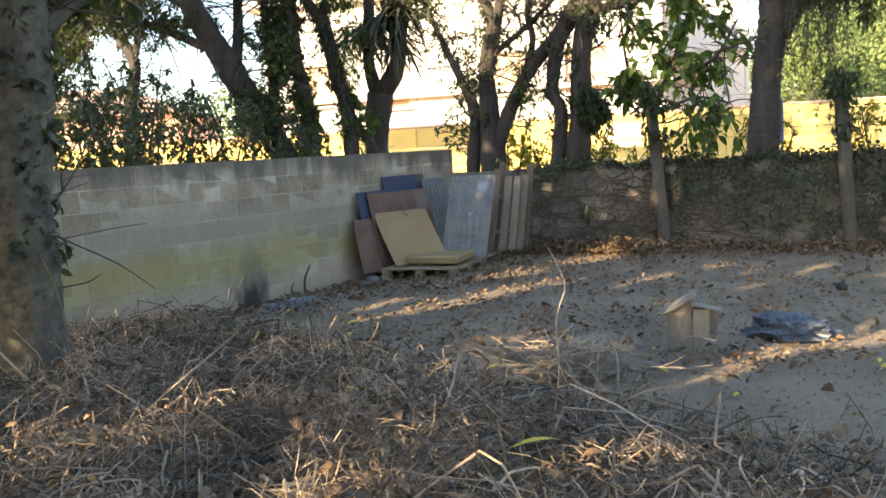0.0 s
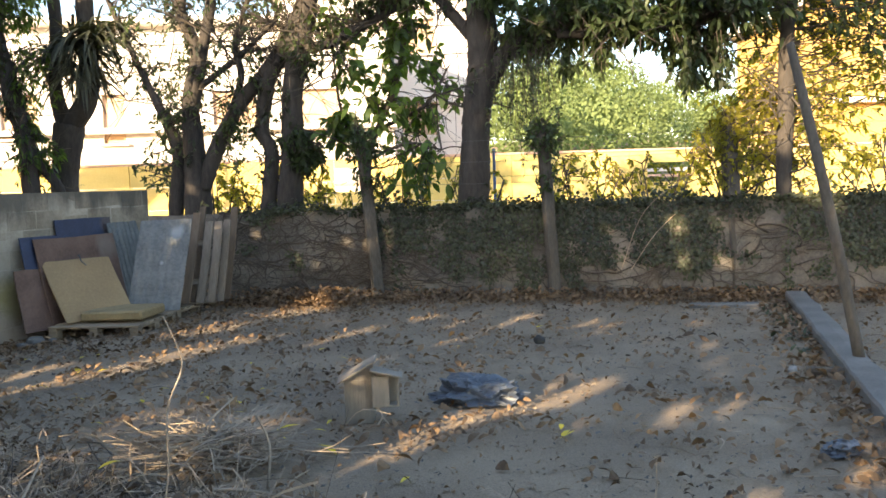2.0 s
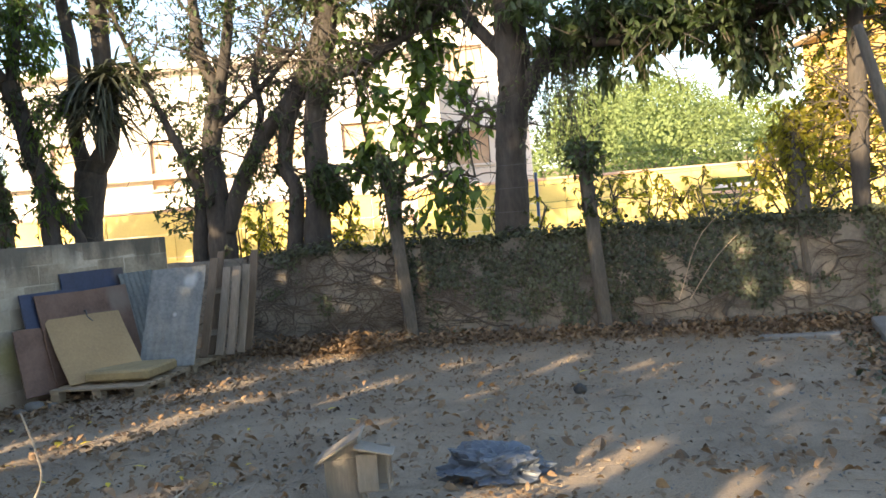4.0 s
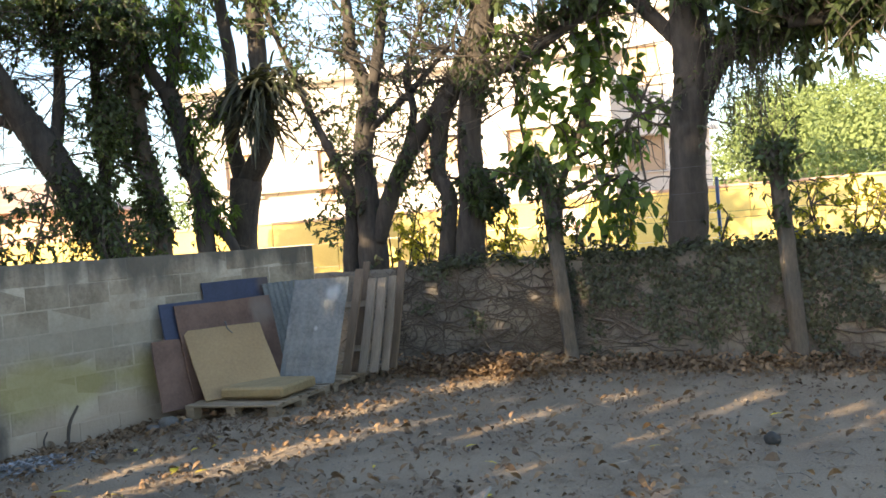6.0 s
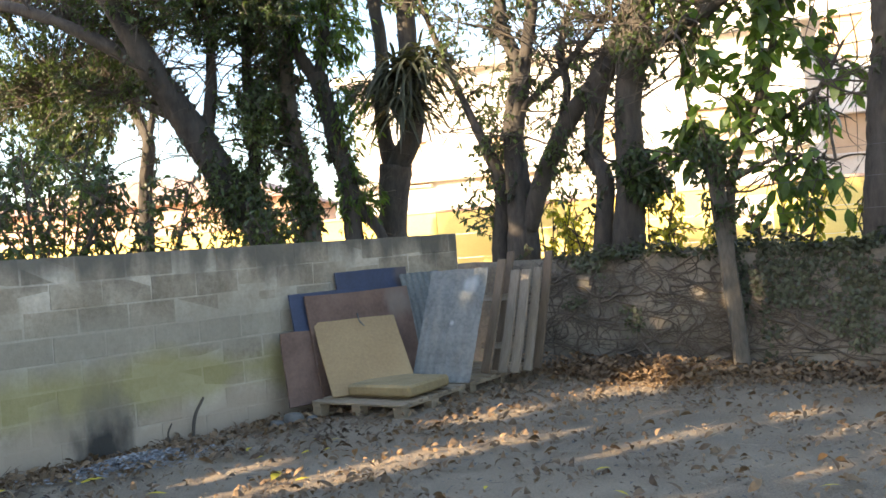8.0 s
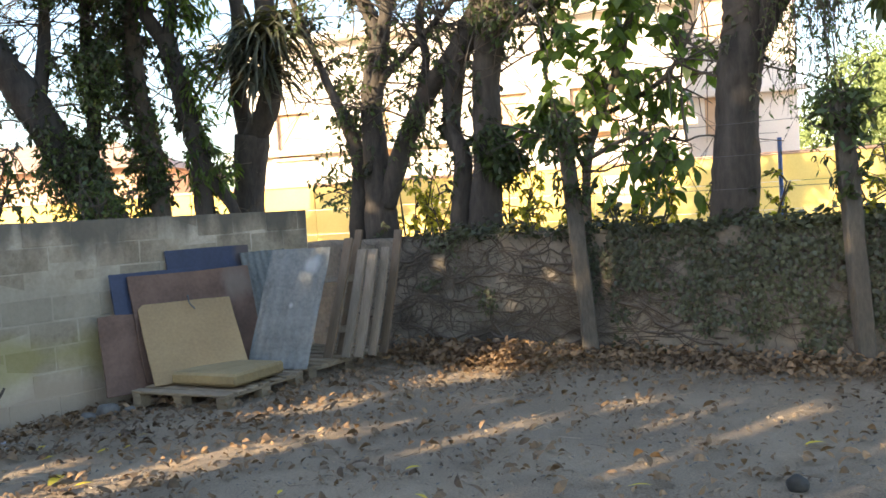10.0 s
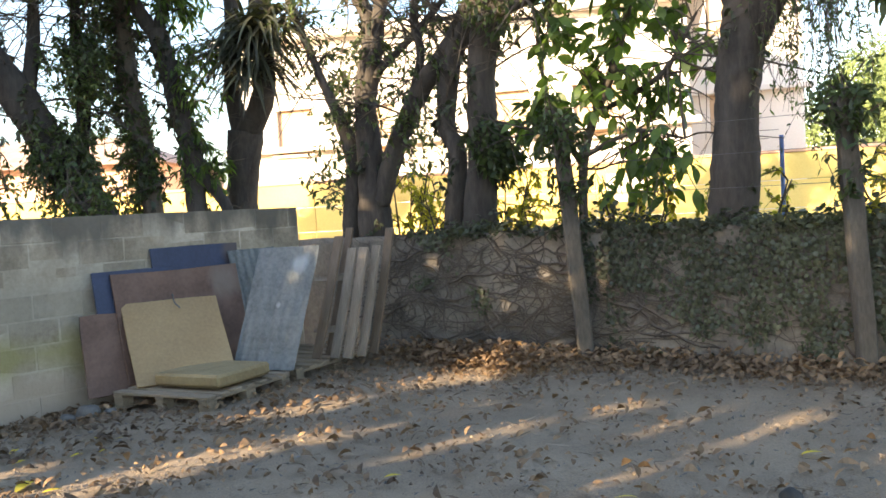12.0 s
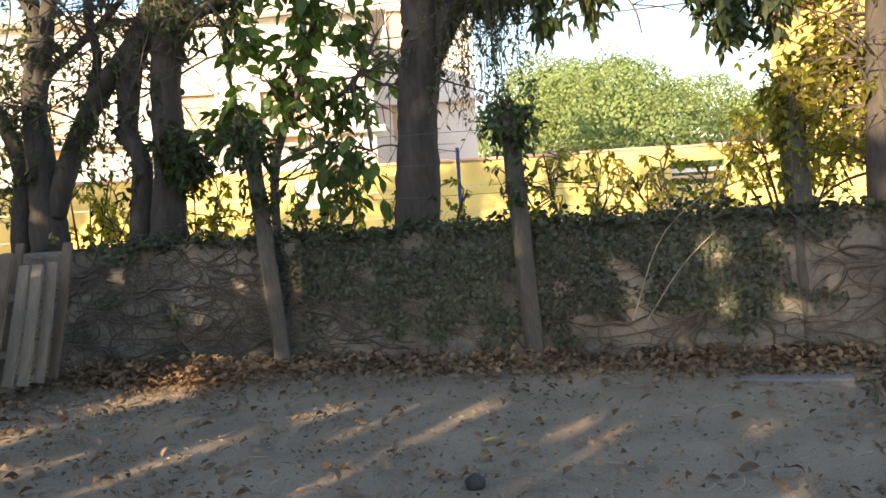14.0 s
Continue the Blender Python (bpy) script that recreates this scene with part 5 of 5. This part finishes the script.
def curled(g, pts, size, rng, wide=0.5):
    """Dry leaves with curled edges, lying on the ground."""
    n = len(pts)
    a = rng.uniform(0, 2 * math.pi, n)
    d = np.stack([np.cos(a), np.sin(a), rng.uniform(-0.1, 0.35, n)], 1)
    up = np.stack([rng.normal(size=n) * 0.7, rng.normal(size=n) * 0.7, np.ones(n)], 1)
    pts, size = np.asarray(pts, float), np.asarray(size, float)
    for k, (w, fold, droop) in enumerate(((0.8, 0.4, 0.15), (1.0, 0.6, -0.3), (1.3, 0.5, 0.2), (0.8, 0.8, -0.4))):
        m = slice(k, None, 4)
        g.leaves(pts[m] + (0, 0, 0.004), d[m], up[m], size[m], size[m] * wide * w, fold, droop)


def crumbs(rng):
    g = Geo()
    n = 26000
    x, y = rng.uniform(-2.5, 8, n), rng.uniform(2.5, 12, n)
    s = rng.uniform(0.004, 0.013, n)
    keep = [row_y(a) - b > 0.05 for a, b in zip(x, y)]
    x, y, s = x[keep], y[keep], s[keep]
    z = np.array([ground_z(a, b) for a, b in zip(x, y)])
    q = rng.normal(size=(len(x), 4, 3)) * s[:, None, None]
    q[..., 2] = np.abs(q[..., 2]) * 0.8 - 0.002
    q += np.stack([x, y, z + 0.005], 1)[:, None]
    i = np.arange(len(x))[:, None, None] * 4
    g.add(q, (i + np.array([(0, 1, 2), (0, 2, 3), (0, 3, 1), (1, 3, 2)])[None]))
    return g


def litter():
    rng, g = np.random.RandomState(21), Geo()
    pts, size = [], []
    while len(pts) < 12000:
        x, y = rng.uniform(-4, 9.5), rng.uniform(2.3, 13.4)
        e, w = row_y(x) - y, (Vector((x, y, 0)) - WALL_O).dot(WALL_N)
        if e < 0.02 or w < 0.03:
            continue
        dens = 0.06 + 0.9 * math.exp(-(e / 0.45) ** 2) + 0.35 * math.exp(-((w - 0.3) / 0.5) ** 2) + 0.35 * max(0.0, noise.noise((x * 0.8, y * 0.8, 5))) * (1 if x < 2.2 else 0.35)
        dens += 0.5 * math.exp(-((x - 2.1) / 0.45) ** 2 - ((y - 5.45) / 0.25) ** 2) + 0.6 * math.exp(-((x - 1.9) / 0.8) ** 2 - ((e - 0.8) / 0.5) ** 2)
        dens *= 0.6 + 0.9 * max(0, noise.noise((x * 3, y * 3, 9)) + 0.3)
        if rng.uniform() > dens:
            continue
        pts.append((x, y, ground_z(x, y) + 0.012 + 0.05 * rng.uniform() * (1 if e < 0.6 else 0.3)))
        size.append(rng.uniform(0.02, 0.06) if rng.uniform() < 0.85 else rng.uniform(0.06, 0.11))
    for i in range(6200):
        if i < 1900:
            x, e, h = rng.normal(1.95, 0.42), 0.68 + rng.normal() * 0.2, 0.2
        else:
            x, e, h = rng.uniform(1.2, 9.0), abs(rng.normal()) * 0.32 + 0.03, 0.11
        y = row_y(x) - e * 1.16
        pts.append((x, y, ground_z(x, y) + 0.01 + h * rng.uniform() * math.exp(-(e - (0.68 if i < 1900 else 0.0)) ** 2 / 0.12)))
        size.append(rng.uniform(0.035, 0.09))
    for i in range(700):
        t, d = rng.uniform(0, 1), abs(rng.normal()) * 0.22 + 0.02
        x, y = 7.66 - 4.46 * t - 0.84 * d, 9.74 - 6.72 * t + 0.55 * d
        pts.append((x, y, ground_z(x, y) + 0.01 + 0.03 * rng.uniform()))
        size.append(rng.uniform(0.03, 0.1))
    for i in range(150):
        u, w = rng.uniform(-4.6, 1.2), 0.1 + abs(rng.normal()) * (0.45 if i < 90 else 1.5)
        o = by_wall(u, w)
        for k in range(rng.randint(4, 22)):
            x, y = o.x + rng.normal() * 0.13, o.y + rng.normal() * 0.08
            if (Vector((x, y, 0)) - WALL_O).dot(WALL_N) < 0.04 or row_y(x) - y < 0.05:
                continue
            pts.append((x, y, ground_z(x, y) + 0.012 + 0.035 * rng.uniform()))
            size.append(rng.uniform(0.025, 0.085))
    for i in range(330):
        ox, oy = rng.normal(0.6, 1.5), rng.uniform(5.2, 10.8)
        if (Vector((ox, oy, 0)) - WALL_O).dot(WALL_N) < 0.3 or row_y(ox) - oy < 0.3:
            continue
        for k in range(rng.randint(2, 10)):
            x, y = ox + rng.normal() * 0.14, oy + rng.normal() * 0.1
            pts.append((x, y, ground_z(x, y) + 0.012 + 0.02 * rng.uniform()))
            size.append(rng.uniform(0.025, 0.08))
    curled(g, np.array(pts), np.array(size), rng)
    tagged(solid("leaf_litter", g, DRY_LEAF), "scattered curled brown fallen leaves", "fallen leaves", kind="stuff")
    g = Geo()
    for i in range(4500):
        x, y = rng.uniform(-2.5, 7), rng.uniform(2.5, 11)
        if in_pile(x, y) > 0.3 or row_y(x) - y < 0.1:
            continue
        s = rng.uniform(0.004, 0.014)
        q = rng.normal(size=(4, 3)) * s
        q[:, 2] = np.abs(q[:, 2]) * 0.8 - 0.002
        g.add(q + (x, y, ground_z(x, y) + 0.006), [(0, 1, 2), (0, 2, 3), (0, 3, 1), (1, 3, 2)])
    tagged(solid("soil_crumbs", crumbs(rng), SOIL), "loose crumbs of grey-brown soil", "soil", kind="stuff")
    bits = Geo()
    for i in range(800):
        x, y = rng.uniform(-3, 8), rng.uniform(2.5, 12)
        if row_y(x) - y < 0.1 or (Vector((x, y, 0)) - WALL_O).dot(WALL_N) < 0.05:
            continue
        a, L, r = rng.uniform(0, 6.28), rng.uniform(0.04, 0.22), rng.uniform(0.0015, 0.004)
        p = np.array((x, y, ground_z(x, y) + 0.012))
        d = np.array((math.cos(a), math.sin(a), 0)) * L
        bits.tube([p, p + d / 2 + (rng.normal() * 0.03, rng.normal() * 0.03, rng.uniform(0, 0.02)), p + d], [r, r, r * 0.6], 3, 3, cap=False)
    tagged(solid("twig_litter", bits, STRAW), "small broken twigs scattered on the soil", "twigs", kind="stuff")
    tagged(solid("pebbles", g, STONE), "small pebbles and crumbs on the soil", "pebbles", kind="stuff")
    for (x, y, L) in ((1.25, 5.9, 0.2), (1.28, 5.45, 0.22), (0.95, 6.6, 0.14), (-0.25, 8.2, 0.22), (-0.55, 7.8, 0.16), (-1.45, 8.35, 0.2), (2.55, 5.05, 0.17), (2.62, 5.2, 0.12), (1.62, 4.75, 0.1),
                      (0.45, 3.55, 0.24), (2.95, 7.9, 0.12), (1.7, 8.3, 0.1), (3.85, 8.5, 0.13), (-0.75, 7.6, 0.18), (-0.95, 7.95, 0.14), (-2.1, 8.0, 0.2), (-0.1, 7.2, 0.12), (0.3, 6.9, 0.12), (4.6, 5.0, 0.12), (-0.6, 4.6, 0.14), (0.3, 4.9, 0.13), *((rng.normal(0.2, 0.9), rng.uniform(5.6, 9.4), rng.uniform(0.06, 0.13)) for _ in range(26))):
        g = Geo()
        a = rng.uniform(0, 6.28)
        g.leaves([(x, y, ground_z(x, y) + 0.02 + (0.2 if in_pile(x, y) > 0.4 else 0))], [(math.cos(a), math.sin(a), 0.1)], [(0.2, 0.1, 1)], L, L * 0.26, 0.3, 0.1)
        tagged(solid("fallen_leaf", g, YELLOW_LEAF), "bright yellow fallen leaf on the soil", "leaf", "yellow fallen leaves")


# ---- beyond the wall ----
def yellow_wall():
    """The long yellow panel wall across the street, with two barred slots."""
    turn = math.degrees(math.atan(-0.16))
    top, slots = 2.12, [(11.97, 13.13, 1.34, 1.82), (4.2, 5.05, 1.36, 1.92)]
    root = new("wall_street")
    root.matrix_world = pose(5, 21.6, 0, 0, 0, turn)
    tagged(root, "long sunlit yellow panel wall with dark joints across the street", "wall", kind="structure")
    c = math.cos(math.radians(turn))

    def panel(x0, x1, z0, z1, thick=0.14, mat=YELLOW_PAINT, name="panel"):
        part(name, block(((x1 - x0) / c - 0.012, thick, z1 - z0 - 0.012), (((x0 + x1) / 2 - 5) / c, 0, (z0 + z1) / 2), bevel=0.006), mat, root)

    for i in range(34):
        x0, x1 = -20 + i * 1.5, -20 + (i + 1) * 1.5
        for z0, z1 in ((0, 0.53), (0.53, 1.06), (1.06, 1.6), (1.6, top)):
            cuts = [s for s in slots if s[0] < x1 and s[1] > x0 and s[2] < z1 and s[3] > z0]
            if not cuts:
                panel(x0, x1, z0, z1)
                continue
            s = cuts[0]
            if s[0] - x0 > 0.05:
                panel(x0, s[0], z0, z1)
            if x1 - s[1] > 0.05:
                panel(s[1], x1, z0, z1)
            a, b = max(x0, s[0]), min(x1, s[1])
            if s[2] - z0 > 0.05:
                panel(a, b, z0, s[2])
            if z1 - s[3] > 0.05:
                panel(a, b, s[3], z1)
    part("coping", block((51 / c, 0.2, 0.06), ((5.5 - 5) / c, 0, top + 0.03), bevel=0.01), PEACH_PAINT, root)
    for s in slots:
        for z in (0.3, 0.62):
            h = s[2] + (s[3] - s[2]) * z
            panel(s[0], s[1], h - 0.05, h + 0.05, 0.05, PEACH_PAINT if z < 0.5 else WHITE_PAINT, "slot_rail")


def house(name, label, at, turn, w, d, h, wall_mat, windows, roof="flat", base=None):
    """A plain house with recessed windows on its street face. windows: (x, z, w, h)."""
    root = thing(name, pose(*at, 0, 0, turn), label, "house")
    body = bmesh.new()
    xs = sorted({0, w} | {q for x, z, ww, hh in windows for q in (x, x + ww)})
    zs = sorted({0, h} | {q for x, z, ww, hh in windows for q in (z, z + hh)})
    for x0, x1 in zip(xs, xs[1:]):
        for z0, z1 in zip(zs, zs[1:]):
            cx, cz = (x0 + x1) / 2, (z0 + z1) / 2
            if any(x < cx < x + ww and z < cz < z + hh for x, z, ww, hh in windows):
                continue
            block((x1 - x0, 0.25, z1 - z0), (cx, 0.125, cz), bevel=0, bm=body)
    bmesh.ops.remove_doubles(body, verts=body.verts[:], dist=0.001)
    part("wall", body, wall_mat, root)
    part("wall", block((0.25, d - 0.25, h), (0.125, (d + 0.25) / 2, h / 2), bevel=0), wall_mat, root)
    part("wall", block((0.25, d - 0.25, h), (w - 0.125, (d + 0.25) / 2, h / 2), bevel=0), wall_mat, root)
    part("wall", block((w - 0.5, 0.25, h), (w / 2, d - 0.125, h / 2), bevel=0), wall_mat, root)
    if roof == "flat":
        part("roof", block((w + 0.9, d + 0.9, 0.22), (w / 2, d / 2, h + 0.11), bevel=0.02), WHITE_PAINT, root)
        part("ledge", block((w + 0.5, 0.35, 0.16), (w / 2, -0.12, h * 0.53), bevel=0.015), WHITE_PAINT, root)
    else:
        bm = bmesh.new()
        o, hh = 0.4, 1.3
        q = [bm.verts.new(p) for p in ((-o, -o, h), (w + o, -o, h), (w + o, d + o, h), (-o, d + o, h), (w * 0.25, d / 2, h + hh), (w * 0.75, d / 2, h + hh))]
        for f in ((0, 1, 5, 4), (1, 2, 5), (2, 3, 4, 5), (3, 0, 4), (3, 2, 1, 0)):
            bm.faces.new([q[k] for k in f])
        part("roof", bm, ROOF_TILE, root)
    for x, z, ww, hh in windows:
        win = part("window", block((ww, 0.03, hh), (x + ww / 2, 0.17, z + hh / 2), bevel=0), GLASS, root)
        part("shutter", block((ww * 0.98, 0.03, hh * 0.98), (x + ww / 2, 0.12, z + hh / 2), bevel=0.004), SHUTTER, win)
        part("frame", block((ww + 0.2, 0.08, 0.1), (x + ww / 2, -0.03, z + hh + 0.05), bevel=0.01), WHITE_PAINT, win)
        part("sill", block((ww + 0.2, 0.16, 0.07), (x + ww / 2, -0.06, z - 0.04), bevel=0.01), WHITE_PAINT, win)
    return root


def houses():
    house("house", "pale white two-storey house with flat roof ledges", (-5.2, 27.4, 0), -9, 12.0, 8, 6.1, WHITE_PAINT, [(3.9, 2.9, 0.6, 1.35), (6.9, 3.1, 1.2, 1.2), (1.2, 3.1, 1.0, 1.2), (9.2, 3.0, 1.2, 1.3), (3.6, 0.6, 1.0, 1.2)])
    house("house", "taller pale house block behind the white one", (4.2, 31.0, 0), -9, 6.6, 8, 8.3, WHITE_PAINT, [(0.9, 3.2, 1.2, 1.3), (4.0, 3.2, 1.2, 1.3), (0.9, 6.0, 1.2, 1.2), (4.0, 6.0, 1.2, 1.2)])
    house("house", "peach house with brown clay roof beyond the trees", (-20, 30, 0), 4, 11, 8, 3.4, PEACH_PAINT, [(2, 1.2, 1.2, 1.2), (6, 1.2, 1.2, 1.2)], "hip")
    house("house", "ochre-yellow sunlit house with upper windows", (19.3, 22.0, 0), -14, 10, 8, 6.6, OCHRE_PAINT, [(1.2, 3.9, 1.1, 1.3), (4.2, 3.9, 1.3, 1.3), (7.2, 3.9, 1.3, 1.3), (2.5, 1.0, 1.4, 1.3)])


def far_woods():
    """Wooded hill beyond the street: a mound and the crowns of its trees."""
    g = Geo()
    n = 60
    cx, cy, rx, ry, top = 36.0, 74.0, 34.0, 28.0, 5.6

    def hill(x, y):
        q = ((x - cx) / rx) ** 2 + ((y - cy) / ry) ** 2
        return top * max(0.0, 1 - q) - 0.3

    v = [(cx + rx * (2 * i / (n - 1) - 1), cy + ry * (2 * j / (n - 1) - 1), 0) for j in range(n) for i in range(n)]
    v = [(x, y, hill(x, y)) for x, y, _ in v]
    i = (np.arange(n - 1)[:, None] * n + np.arange(n - 1)[None]).ravel()
    g.add(v, np.concatenate([np.stack([i, i + 1, i + n + 1], 1), np.stack([i, i + n + 1, i + n], 1)]))
    tagged(solid("hill", g, SOIL, smooth=True), "low hill under the far woods", "hill", kind="structure")
    rng, lf = np.random.RandomState(14), Geo()
    for k in range(130):
        x, y = rng.uniform(8, 72), rng.uniform(46, 84)
        if k < 25:
            x, y = rng.uniform(-45, -12), rng.uniform(45, 75)
        if k == 25:
            x, y = 36.5, 72.0
        z0, r = max(0.0, hill(x, y)), rng.uniform(1.3, 2.4) if rng.uniform() < 0.75 else rng.uniform(2.6, 3.9)
        m = int(330 * r * r)
        d = rng.normal(size=(m, 3))
        d /= np.linalg.norm(d, axis=1)[:, None]
        lump = np.array([1 + 0.35 * noise.noise(Vector(q) * 2.2 + Vector((k, 0, 0))) for q in d])
        p = np.array((x, y, z0 + r * 1.1)) + d * (r * lump * rng.uniform(0.8, 1.05, m))[:, None] * (1, 1, 0.85)
        L = rng.uniform(0.13, 0.26, m)
        lf.leaves(p, rng.normal(size=(m, 3)), d + rng.normal(size=(m, 3)) * 0.25, L, L * 0.8)
    tagged(solid("far_woods", lf, FAR_LEAF), "sunlit green trees on the far hillside", "woods", kind="stuff")


def wires():
    for k, (x0, z0, x1, z1, off, sag, r) in enumerate([(-14, 5.0, 26, 5.2, 6.0, 0.5, 0.012), (-14, 4.55, 26, 4.7, 6.0, 0.6, 0.012)]):
        g = Geo()
        a, b = Vector(in_row(x0, z0, off)), Vector(in_row(x1, z1, off))
        g.tube([(a.lerp(b, t) - Vector((0, 0, sag * 4 * t * (1 - t))))[:] for t in np.linspace(0, 1, 9)], [r] * 9, 4, 4, cap=False)
        tagged(solid("overhead_cable", g, WIRE), "dark overhead cable above the street", "cable", "overhead cables")
    for k, z in enumerate((1.45, 1.72, 1.98)):
        g = Geo()
        pts = [(2.86, 11.72, z), (4.87, 10.66, z - 0.02), (6.83, 9.72, z), (9.5, 8.2, z + 0.02)]
        g.tube(pts, [0.0022] * 4, 4, 4, cap=False)
        tagged(solid("fence_wire", g, WIRE), "thin fence wire strung between the posts", "wire", "fence wires")
    g = Geo()
    p = (5.12, 13.0, 0)
    g.tube([(p[0], p[1], 0), (p[0], p[1], 1.2), (p[0], p[1], 1.95)], [0.022] * 3, 10, 3)
    tagged(solid("blue_pole", g, BLUE_PAINT), "slim blue painted pole beyond the wall", "pole")


ground()
back_wall()
tree_row()
near_tree()
shade_trees()
posts()
wall_creepers()
shrubs()
stack_by_wall()
ash_heap()
little_house()
plastic_bag()
kerb()
stem_heap()
litter()
houses()
far_woods()
wires()
yellow_wall()
block_wall()
